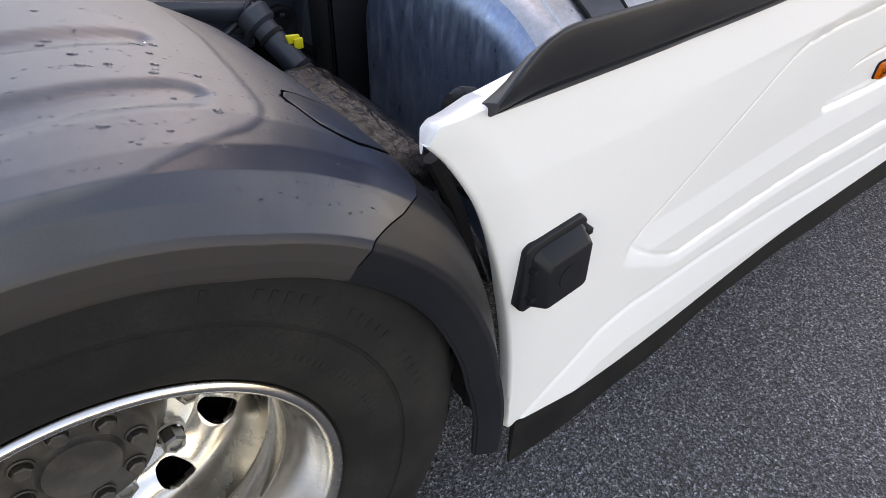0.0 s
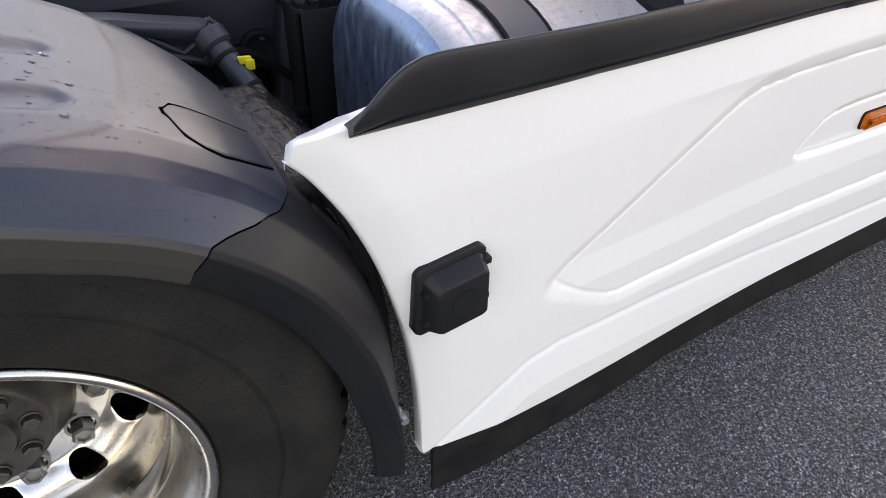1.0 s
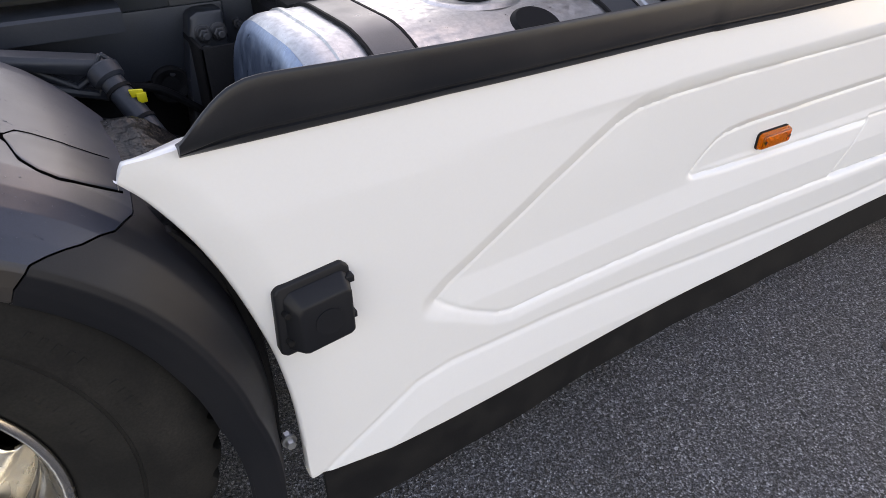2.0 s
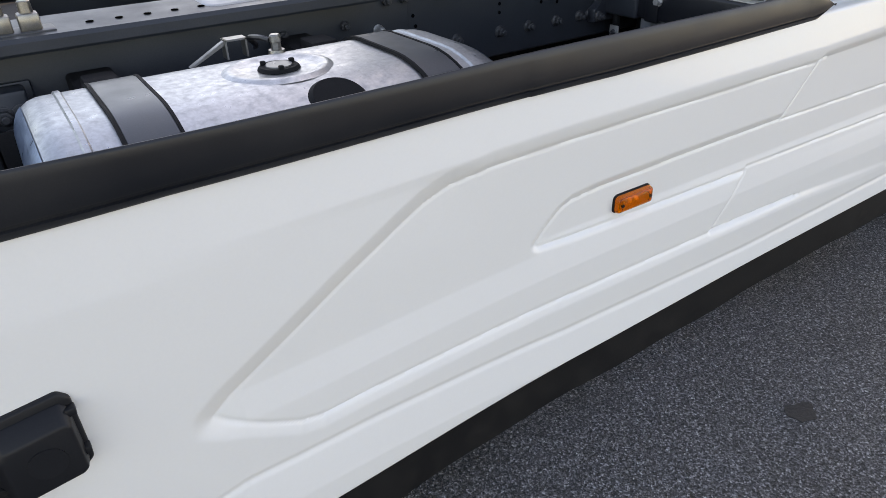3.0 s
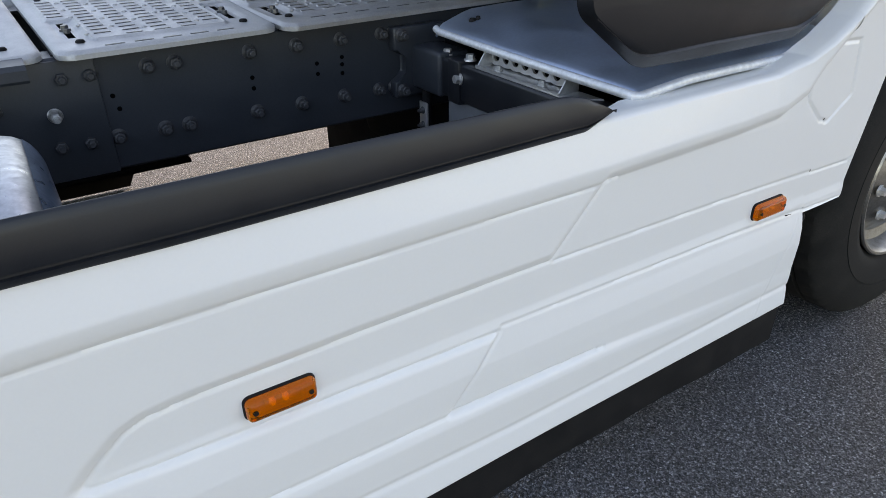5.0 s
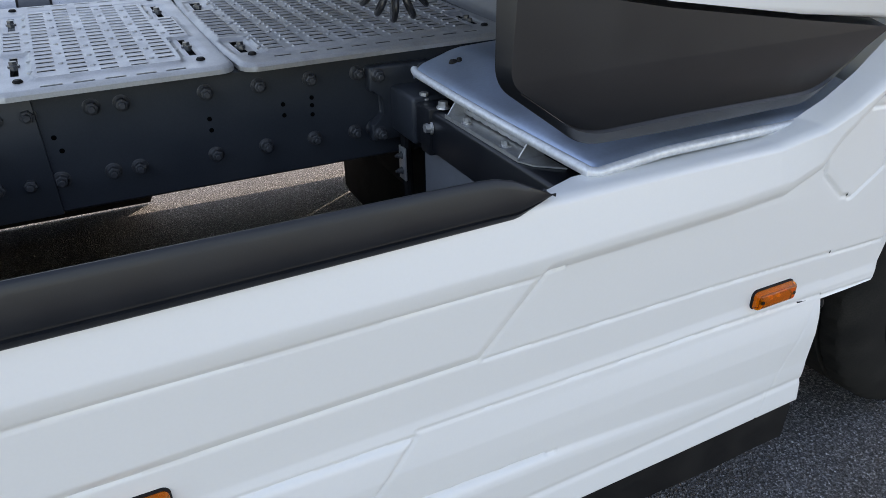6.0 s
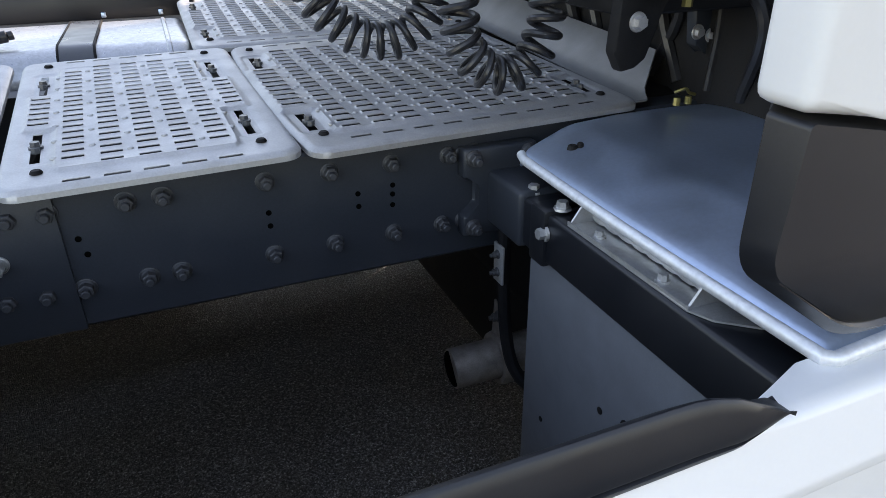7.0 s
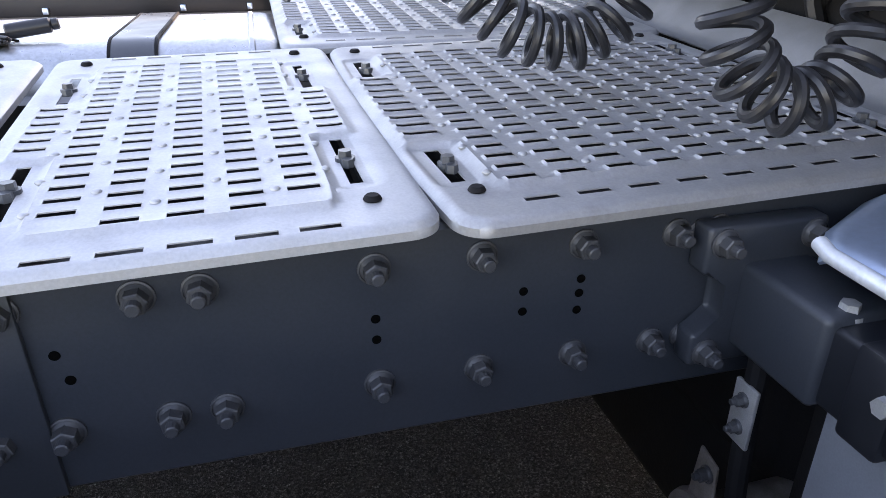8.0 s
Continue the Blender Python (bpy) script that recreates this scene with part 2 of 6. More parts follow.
def piece(name, mesh, m, parent, label=""):
    """One more object on a shared mesh, at the pose m."""
    ob = new(name, mesh)
    attach(ob, parent)
    ob.matrix_basis = m
    return tagged(ob, label=label)


def box(bm, x0, x1, y0, y1, z0, z1, bevel=0.0, seg=2):
    v = [bm.verts.new(p) for p in ((x0, y0, z0), (x1, y0, z0), (x1, y1, z0), (x0, y1, z0), (x0, y0, z1), (x1, y0, z1), (x1, y1, z1), (x0, y1, z1))]
    f = [bm.faces.new([v[i] for i in q]) for q in ((0, 3, 2, 1), (4, 5, 6, 7), (0, 1, 5, 4), (1, 2, 6, 5), (2, 3, 7, 6), (3, 0, 4, 7))]
    if bevel:
        bmesh.ops.bevel(bm, geom=list({e for q in f for e in q.edges}), offset=bevel, segments=seg, affect="EDGES", profile=0.5)


def frame_of(d):
    d = Vector(d).normalized()
    a = d.cross(Vector((0, 0, 1)) if abs(d.z) < 0.9 else Vector((1, 0, 0))).normalized()
    return a, d.cross(a).normalized()


def cyl(bm, p0, p1, r0, r1=None, seg=24, bevel=0.0):
    p0, p1 = Vector(p0), Vector(p1)
    r1 = r0 if r1 is None else r1
    a, b = frame_of(p1 - p0)
    d = (p1 - p0).normalized()
    rings = [(p0, r0), (p1, r1)]
    if bevel:
        rings = [(p0, r0 - bevel), (p0 + d * bevel, r0), (p1 - d * bevel, r1), (p1, r1 - bevel)]
    loops = []
    for c, r in rings:
        loops.append([bm.verts.new(c + r * (math.cos(2 * math.pi * k / seg) * a + math.sin(2 * math.pi * k / seg) * b)) for k in range(seg)])
    for l0, l1 in zip(loops, loops[1:]):
        for k in range(seg):
            bm.faces.new((l0[k], l0[(k + 1) % seg], l1[(k + 1) % seg], l1[k]))
    bm.faces.new(loops[0][::-1])
    bm.faces.new(loops[-1])


def tube(bm, pts, r, seg=10):
    pts = [Vector(p) for p in pts]
    loops, a = [], None
    for i, p in enumerate(pts):
        d = (pts[min(i + 1, len(pts) - 1)] - pts[max(i - 1, 0)]).normalized()
        if a is None:
            a, _ = frame_of(d)
        a = (a - d * a.dot(d)).normalized()
        b = d.cross(a)
        rr = r(i / (len(pts) - 1)) if callable(r) else r
        loops.append([bm.verts.new(p + rr * (math.cos(2 * math.pi * k / seg) * a + math.sin(2 * math.pi * k / seg) * b)) for k in range(seg)])
    for l0, l1 in zip(loops, loops[1:]):
        for k in range(seg):
            bm.faces.new((l0[k], l0[(k + 1) % seg], l1[(k + 1) % seg], l1[k]))
    bm.faces.new(loops[0][::-1])
    bm.faces.new(loops[-1])


def prism(bm, poly, axis, a, b, bevel=0.0, seg=2):
    """A polygon in the two other axes, drawn out along the axis from a to b."""
    put = {"x": lambda u, v, w: (w, u, v), "y": lambda u, v, w: (u, w, v), "z": lambda u, v, w: (u, v, w)}[axis]
    l0 = [bm.verts.new(put(u, v, a)) for u, v in poly]
    l1 = [bm.verts.new(put(u, v, b)) for u, v in poly]
    n = len(poly)
    faces = [bm.faces.new(l0[::-1]), bm.faces.new(l1)]
    faces += [bm.faces.new((l0[k], l0[(k + 1) % n], l1[(k + 1) % n], l1[k])) for k in range(n)]
    if bevel:
        bmesh.ops.bevel(bm, geom=list({e for f in faces for e in f.edges}), offset=bevel, segments=seg, affect="EDGES", profile=0.5)


def lathe(bm, profile, centre, seg=96, closed=False):
    """A profile of (y, radius) turned about the axle through centre (x, z)."""
    cx, cz = centre
    loops = []
    for y, r in profile:
        loops.append([bm.verts.new((cx + r * math.cos(2 * math.pi * k / seg), y, cz + r * math.sin(2 * math.pi * k / seg))) for k in range(seg)])
    pairs = list(zip(loops, loops[1:])) + ([(loops[-1], loops[0])] if closed else [])
    for l0, l1 in pairs:
        for k in range(seg):
            bm.faces.new((l0[k], l0[(k + 1) % seg], l1[(k + 1) % seg], l1[k]))


def smooth_curve(pts, n):
    """n points along a Catmull-Rom curve."""
    p = [np.array(q, float) for q in pts]
    p = [2 * p[0] - p[1]] + p + [2 * p[-1] - p[-2]]
    out = []
    for i in np.linspace(0, len(p) - 3 - 1e-6, n):
        k, t = int(i), i - int(i)
        a, b, c, d = p[k:k + 4]
        out.append(0.5 * (2 * b + (c - a) * t + (2 * a - 5 * b + 4 * c - d) * t * t + (3 * b - a - 3 * c + d) * t ** 3))
    return out


def grid_faces(nu, nv, base=0):
    return [(base + i * nv + j, base + (i + 1) * nv + j, base + (i + 1) * nv + j + 1, base + i * nv + j + 1) for i in range(nu - 1) for j in range(nv - 1)]


def outside(poly, X, Z):
    """Distance from points to a polygon: positive outside, negative inside."""
    d = np.full(X.shape, 1e9)
    inside = np.zeros(X.shape, bool)
    for (x0, z0), (x1, z1) in zip(poly, poly[1:] + poly[:1]):
        ex, ez = x1 - x0, z1 - z0
        t = np.clip(((X - x0) * ex + (Z - z0) * ez) / (ex * ex + ez * ez + 1e-12), 0, 1)
        d = np.minimum(d, np.hypot(X - x0 - t * ex, Z - z0 - t * ez))
        if abs(ez) > 1e-12:
            cross = ((z0 > Z) != (z1 > Z)) & (X < ex * (Z - z0) / ez + x0)
            inside ^= cross
    return np.where(inside, -d, d)


# ---- ground ----
bm = bmesh.new()
bmesh.ops.create_grid(bm, x_segments=8, y_segments=8, size=600)
tagged(part("ground", bm, ASPHALT, smooth=False), "dark grey fine-grained asphalt yard in the shade", "ground", kind="structure")
bm = bmesh.new()
box(bm, -40, 40, 6.0, 60, -0.02, 0.012)
tagged(part("pavement", bm, PAVING, smooth=False), "sunlit pale paving beyond the asphalt", "pavement", kind="structure")
# Added wall, out of view: cuts the bright horizon that shines under the truck.
bm = bmesh.new()
box(bm, -70, 90, 46.0, 47.0, 0.0, 8.0)
for k in range(20):
    box(bm, -70 + 8 * k, -69.7 + 8 * k, 45.8, 46.0, 0.0, 8.0)
tagged(part("glow_block_wall", bm, SHEET, smooth=False), "unseen plain grey wall added far behind to block low sky glow", "wall", kind="structure")
bm = bmesh.new()
ring = [(2.455 + (0.040 + 0.008 * math.sin(3 * a + 1)) * math.cos(a) * 1.05, -0.305 + (0.033 + 0.006 * math.sin(4 * a)) * math.sin(a)) for a in np.linspace(0, 2 * math.pi, 28, endpoint=False)]
prism(bm, ring, "z", 0.001, 0.003)
tagged(part("oil_spot", bm, OIL), "small dark oil spot dried on the asphalt", "oil stain", kind="structure")

# ---- the truck ----
TRUCK_AT = (2.0, 1.27, 0.0)
truck = new("tractor_truck")
truck.location = TRUCK_AT
tagged(truck, "white tractor truck with black plastic fenders and white side skirts", "truck")


# ---- near side skirt ----
REAR = smooth_curve([(0.255, 0.812), (0.282, 0.806), (0.367, 0.806), (0.457, 0.802), (0.554, 0.790), (0.634, 0.771), (0.708, 0.749), (0.765, 0.728), (0.821, 0.702), (0.881, 0.665), (0.917, 0.634), (0.95, 0.612)], 80)
REAR_Z, REAR_X = np.array([p[0] for p in REAR]), np.array([p[1] for p in REAR])
R_DEEP = [(1.082, 0.556), (1.114, 0.581), (1.219, 0.640), (1.328, 0.702), (1.441, 0.760), (1.50, 0.788), (1.56, 0.806), (1.65, 0.813), (2.70, 0.819), (3.10, 0.830), (3.24, 0.840),
          (3.32, 0.872), (3.36, 0.93), (3.50, 1.05), (4.2, 1.3), (4.2, 0.40), (3.33, 0.408), (3.05, 0.418), (2.77, 0.436), (2.345, 0.443), (1.90, 0.447), (1.541, 0.456), (1.352, 0.461), (1.261, 0.460),
          (1.219, 0.469), (1.162, 0.499), (1.103, 0.538)]
S_DEEP = [(1.774, 0.601), (1.80, 0.628), (1.84, 0.661), (1.87, 0.673), (1.93, 0.679), (2.20, 0.684), (2.594, 0.687), (2.716, 0.819), (3.10, 0.828), (3.24, 0.838), (3.32, 0.872), (3.36, 0.93), (3.50, 1.05),
          (4.2, 1.3), (4.2, 0.40), (3.33, 0.408), (2.77, 0.436), (2.36, 0.443), (2.478, 0.577), (2.20, 0.582), (1.88, 0.588), (1.81, 0.592), (1.784, 0.594)]
OCTA = [(3.335, 0.905), (3.345, 0.858), (3.414, 0.801), (3.447, 0.797), (3.525, 0.850), (3.50, 0.98), (3.41, 0.986)]


def skirt_plan(x):
    t = np.clip((1.9 - x) / 0.95, 0, 1)
    return -0.010 - 0.040 * t * t * (3 - 2 * t)


def skirt_depth(X, Z):
    """How far the panel lies behind its outer face: long pressed recesses with sloped borders."""
    low_r, low_s = np.clip((0.58 - Z) / 0.06, 0, 1) * np.clip((X - 1.05) / 0.08, 0, 1), np.clip((0.605 - Z) / 0.02, 0, 1)
    d = (0.016 - 0.009 * low_r) * np.clip(1 - outside(R_DEEP, X, Z) / (0.038 - 0.014 * low_r), 0, 1) ** 1.25
    d += (0.010 - 0.005 * low_s) * np.clip(1 - outside(S_DEEP, X, Z) / (0.022 - 0.009 * low_s), 0, 1) ** 1.25
    d *= 1 - 0.85 * np.clip((X - 2.42) / 0.85, 0, 1) * np.clip((0.56 - Z) / 0.08, 0, 1)
    d += 0.0026 * np.exp(-(outside(R_DEEP, X, Z) / 0.0032) ** 2) * (X < 2.75) + 0.0038 * np.exp(-(outside(S_DEEP, X, Z) / 0.0035) ** 2) * (X < 2.73)
    fade = np.clip((X - 1.0) / 0.5, 0, 1) * np.clip((1.62 - X) / 0.08, 0, 1)
    d += 0.005 * fade * np.clip((0.848 - Z) / 0.02, 0, 1) * np.clip((Z - 0.70) / 0.12, 0, 1)
    ze = np.interp(X, [0.80, 0.874, 0.947, 1.032, 1.11, 1.36, 1.85, 2.5, 3.25, 3.45], [0.240, 0.290, 0.335, 0.389, 0.404, 0.396, 0.358, 0.344, 0.358, 0.360])
    d -= 0.013 * np.clip((ze - Z) / 0.085, 0, 1)
    d += 0.003 * np.clip(1 - np.abs(Z - ze) / 0.010, 0, 1)
    xr = np.interp(Z, REAR_Z, REAR_X)
    d += 0.014 * np.clip(1 - (X - xr) / 0.07, 0, 1) ** 1.5 * np.clip((Z - 0.30) / 0.25, 0, 1)
    d += np.interp(X, [0.8, 1.2, 1.6, 2.0, 2.4, 2.9, 3.2], [0.007, 0.013, 0.018, 0.022, 0.029, 0.028, 0.020]) * np.clip((Z - 0.826) / 0.104, 0, 1.15) * np.clip((3.35 - X) / 0.15, 0, 1)
    d += 0.005 * np.clip(1 - np.abs(outside(OCTA, X, Z)) / 0.006, 0, 1)
    seam = np.abs((X - 3.288) - (Z - 0.315) * 0.536)
    d += 0.002 * np.clip(1 - seam / 0.004, 0, 1) * (Z < 0.55)
    for zl, x0 in ((0.563 + 0.014, 2.478), (0.676, 2.60)):
        line_z = np.interp(X, [2.4, 3.1, 3.62], [zl + 0.010, zl + 0.002, zl - 0.012])
        d += 0.0036 * np.clip(1 - np.abs(Z - line_z) / 0.005, 0, 1) * (X > x0)
    return d


def skirt_y(X, Z):
    return skirt_plan(X) + skirt_depth(X, Z)


def skirt_panel():
    xs = np.r_[np.linspace(0, 1, 70)[:-1], np.arange(1.10, 3.431, 0.0036), 3.4325]
    top = lambda x: np.interp(x, [1.1, 1.7, 2.0, 2.70, 2.74, 3.2, 3.295, 3.36, 3.42, 3.50, 3.62, 3.75], [0.946, 0.944, 0.938, 0.932, 0.931, 0.937, 0.960, 0.996, 1.031, 1.095, 1.22, 1.36])
    nz = 196
    verts, faces = [], []
    V = np.linspace(0, 1, nz)

    def sheet(cols, low, back):
        base = len(verts)
        for c in cols:
            zt = float(np.interp(c, [0, 0.06, 0.22], [0.913, 0.938, 0.946])) if c <= 1.0 else float(top(c))
            zl = float(np.interp(c, [1.1, 2.0, 2.6, 3.43], [0.262, 0.276, 0.292, 0.306])) if low is None else low(c)
            z = zl + (zt - zl) * V
            if low is None and cols is not None and c < 1.0999 and c <= 1.0:
                xr = np.interp(z, REAR_Z, REAR_X)
                x = xr + (1.10 - xr) * c
            else:
                x = np.full(nz, c)
            y = skirt_y(x, z)
            col = [(x[0], y[0] + back, z[0] + 0.004), (x[0], y[0] + 0.004, z[0])] + list(zip(x, y, z + (0.004 if low is None else 0)))
            w = np.interp(c, [0, 0.10, 0.22, 1.0, 2.70, 2.80, 3.6], [0.014, 0.050, 0.055, 0.03, 0.03, 0.066, 0.075])
            fall = float(np.interp(c, [0, 0.1, 0.25, 0.4], [0.022, 0.022, 0.015, 0.0]))
            col += [(x[-1], y[-1] + 0.006, z[-1] + 0.009 - 0.2 * fall), (x[-1], y[-1] + min(0.02, 0.8 * w), z[-1] + 0.012 - 0.5 * fall), (x[-1], y[-1] + w, z[-1] + 0.010 - fall), (x[-1], y[-1] + w + 0.004, z[-1] - float(np.interp(c, [0, 0.15, 0.35], [0.012, 0.016, 0.03])))]
            verts.extend(col)
        n = nz + 6
        faces.extend(grid_faces(len(cols), n, base))
        return base, n

    base, n = sheet(xs, None, 0.03)
    # rolled rear edge
    edge = [verts[base + j] for j in range(n)]
    k = len(verts)
    verts.extend((x - 0.003, y + 0.006, z) for x, y, z in edge)
    verts.extend((x + 0.001, y + float(np.interp(z, [0.6, 0.82], [0.03, 0.009])), z - 0.004) for x, y, z in edge)
    for j in range(nz + 2):
        faces.append((base + j, base + j + 1, k + j + 1, k + j))
        faces.append((k + j, k + j + 1, k + n + j + 1, k + n + j))
    # front end above the wheel arch
    cols = np.arange(3.4325, 3.80, 0.0036)
    sheet(cols, lambda x: 0.563 if x < 3.604 else 0.563 + (x - 3.604) * 4.9 if x < 3.75 else 1.28, 0.05)
    # front end of the lower panel
    x, k = 3.4325, len(verts)
    col = [(x, float(skirt_y(np.array(x), np.array(z))), z) for z in np.linspace(0.310, 0.566, 40)]
    verts.extend(col)
    verts.extend((x, y + 0.03, z) for x, y, z in col)
    faces.extend((k + j, k + j + 1, k + 41 + j, k + 40 + j) for j in range(39))
    # the lower panel's front edge leans back towards its foot
    verts = [(x - 0.020 * min(1.0, max(0.0, (0.563 - z) / 0.26)) * min(1.0, max(0.0, (x - 3.30) / 0.1325)), y, z) for x, y, z in verts]
    return [tuple(map(float, v)) for v in verts], [], faces


skirt = part("side_skirt", skirt_panel(), WHITE, truck, "glossy white pressed side skirt with long recesses", angle=60)


def trim_foot(x):
    """The outer lower edge of the trim blade: y and z."""
    u = x - 1.7
    y = skirt_plan(x) - 0.010 + 0.0219 + 0.0138 * u + 0.0026 * u * u
    z = np.interp(x, [0.7, 0.9, 1.1, 1.6, 1.95, 2.655, 2.72], [0.943, 0.946, 0.949, 0.943, 0.936, 0.937, 0.962]) - 0.009 - 0.0024 * u + 0.0055 * u * u
    return float(y), float(z)


def top_trim():
    """The black blade along the skirt's top, with a grooved foot, a tapered rear end and a pointed front end."""
    verts, faces = [], []
    xs = np.r_[np.linspace(0.712, 0.86, 14), np.linspace(0.9, 1.735, 30), 1.7401, np.linspace(1.77, 2.60, 30), np.linspace(2.61, 2.718, 12)]
    for x in xs:
        u = x - 1.7
        fy, fz = trim_foot(x)
        joint = 0.0025 if x > 1.74 else 0.0
        fy -= joint
        zt = float(np.interp(x, [0.712, 0.73, 0.753, 0.776, 0.80, 0.83, 1.5, 2.58, 2.62, 2.65, 2.685, 2.718], [0.958, 0.975, 0.996, 1.012, 1.020, 1.022, 1.010, 1.003, 1.001, 0.992, 0.974, 0.955]))
        zt += (-0.0011 - 0.0111 * u + 0.0072 * u * u) * float(np.interp(x, [0.72, 0.82, 2.62, 2.70], [0.2, 0.5, 1, 0.2]))
        ry = float(skirt_plan(np.array(x))) + float(np.interp(x, [0.7, 1.5, 2.6, 2.74], [0.010, 0.022, 0.036, 0.022])) - 0.0132 + 0.0148 * u - 0.0049 * u * u
        ry = max(ry, fy - 0.012)
        h = max(zt - fz, 0.004)
        lean = lambda q, out: (fy + (ry - fy) * q - out * min(1, h / 0.04), fz + q * h)
        sec = [(fy + 0.014, fz - 0.004), (fy + 0.002, fz - 0.002), lean(0.02, 0.0008), lean(0.11, 0.0030), lean(0.135, -0.0015), lean(0.185, -0.0015), lean(0.21, 0.0040), lean(0.24, 0.0048),
               lean(0.5, 0.0052), lean(0.8, 0.0035), lean(0.95, 0.0012), (ry + 0.0004, zt - 0.0012), (ry + 0.0022, zt), (ry + 0.0055, zt - 0.0006), (ry + 0.030, zt - 0.026 * min(1, h / 0.05)), (ry + 0.030, fz)]
        verts.extend((float(x), float(y), float(z)) for y, z in sec)
    n = len(sec)
    faces = grid_faces(len(xs), n)
    faces += [(i * n + n - 1, (i + 1) * n + n - 1, (i + 1) * n, i * n) for i in range(len(xs) - 1)]
    faces += [tuple(range(n)), tuple(range((len(xs) - 1) * n, len(xs) * n))[::-1]]
    return verts, [], faces


part("top_trim", top_trim(), TRIM, skirt, "matt black plastic trim blade", angle=40)


def rubber_strip():
    verts = []
    xs = np.linspace(0.835, 3.425, 120)
    for x in xs:
        py = float(skirt_plan(np.array(x))) + 0.012
        wave = 0.003 * math.sin(x * 5) + 0.0015 * math.sin(x * 17 + 1)
        low = float(np.interp(x, [0.83, 1.3, 2.2, 3.46], [0.115, 0.120, 0.155, 0.178])) + 0.4 * wave
        for y, z in ((py, 0.285), (py - 0.004, 0.27), (py + wave, low), (py + wave + 0.006, low), (py + 0.010, 0.285)):
            verts.append((float(x), y, z))
    faces = grid_faces(len(xs), 5) + [(i * 5 + 4, (i + 1) * 5 + 4, (i + 1) * 5, i * 5) for i in range(len(xs) - 1)]
    faces += [(0, 1, 2, 3, 4), tuple(range(len(verts) - 5, len(verts)))[::-1]]
    return verts, [], faces


part("rubber_strip", rubber_strip(), SOFT, skirt, "black rubber strip hanging under the skirt")

# unseen panel, added so the white skirt's back reflects no light inwards
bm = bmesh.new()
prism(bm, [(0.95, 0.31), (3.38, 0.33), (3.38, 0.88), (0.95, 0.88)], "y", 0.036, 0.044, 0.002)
part("bounce_block_panel", bm, DARK, skirt, "unseen dark panel added to stop light bouncing off the skirt's back")
bm = bmesh.new()
tube(bm, [(3.438 - 0.020 * (0.555 - z) / 0.26 + 0.006 * math.sin(z * 60), 0.02 + 0.006 * math.cos(z * 75), z) for z in np.linspace(0.555, 0.15, 60)], lambda t: 0.008 + 0.002 * math.sin(t * 55), 8)
part("edge_seal", bm, SOFT, skirt, "wrinkled black rubber edge seal")


def rounded(x0, x1, z0, z1, r, n=5):
    """A rounded rectangle in x and z."""
    pts = []
    for cx, cz, a0 in ((x1 - r, z1 - r, 0), (x0 + r, z1 - r, 90), (x0 + r, z0 + r, 180), (x1 - r, z0 + r, 270)):
        pts += [(cx + r * math.cos(radians(a0 + 90 * k / n)), cz + r * math.sin(radians(a0 + 90 * k / n))) for k in range(n + 1)]
    return pts


def shell(bm, rings):
    """Closed skin over a list of (outline, y) rings of equal length, capped at both ends."""
    loops = [[bm.verts.new((u, y, v)) for u, v in pts] for pts, y in rings]
    n = len(loops[0])
    for a, b in zip(loops, loops[1:]):
        for k in range(n):
            bm.faces.new((a[k], a[(k + 1) % n], b[(k + 1) % n], b[k]))
    bm.faces.new(loops[0][::-1])
    bm.faces.new(loops[-1])


def marker_lamp(x0, z0):
    """An amber lamp about 11 x 4 cm: black base, reflector with two pale stubs for its glints, clear amber lens with
    two screw eyes.
    """
    y = float(skirt_y(np.array(x0 + 0.055), np.array(z0 + 0.02)))
    L, H = 0.114, 0.043
    out = lambda g: rounded(x0 + g, x0 + L - g, z0 + g, z0 + H - g, max(0.002, 0.011 - g))
    bm = bmesh.new()
    shell(bm, [(out(-0.001), y + 0.004), (out(-0.001), y - 0.003), (out(0.0), y - 0.0048), (out(0.0015), y - 0.0048), (out(0.003), y - 0.003)])
    lamp = part("side_marker_lamp", bm, SOFT, truck, "amber side marker lamp on a black base")
    bm = bmesh.new()
    shell(bm, [(out(0.004), y - 0.0032), (out(0.004), y - 0.0042)])
    part("reflector", bm, REFLECTOR, lamp, "faceted silver reflector")
    bm = bmesh.new()
    box(bm, x0 + 0.030, x0 + L - 0.034, y - 0.0085, y - 0.004, z0 + 0.018, z0 + 0.026, 0.001)
    part("light_bar", bm, REFLECTOR, lamp, "bar behind the lens")
    # two pale stubs drawn in place of the reflector's glints
    for u in (0.042, 0.063):
        bm = bmesh.new()
        cyl(bm, (x0 + u, y - 0.0130, z0 + 0.023), (x0 + u, y - 0.0080, z0 + 0.023), 0.0040, 0.0056, 14, 0.0012)
        part("glint_stub", bm, GLINT, lamp, "small pale stub standing in for a reflector glint")
    bm = bmesh.new()
    shell(bm, [(out(0.0060), y - 0.0142), (out(0.0024), y - 0.0050), (out(0.0012), y - 0.0050), (out(0.0012), y - 0.0095), (out(0.0026), y - 0.0140), (out(0.0055), y - 0.0172), (out(0.0100), y - 0.0192), (out(0.0150), y - 0.0202), (out(0.0195), y - 0.0206)])
    part("lens", bm, AMBER, lamp, "glossy domed amber lens", angle=60).visible_shadow = False
    for u in (x0 + 0.013, x0 + L - 0.013):
        bm = bmesh.new()
        cyl(bm, (u, y - 0.0204, z0 + H / 2), (u, y - 0.0165, z0 + H / 2), 0.0038, 0.0042, 16)
        part("screw", bm, SOFT, lamp, "dark recessed screw")
    return lamp


marker_lamp(2.0, 0.606)
marker_lamp(3.218, 0.597)


BOX_DROP = 0.012


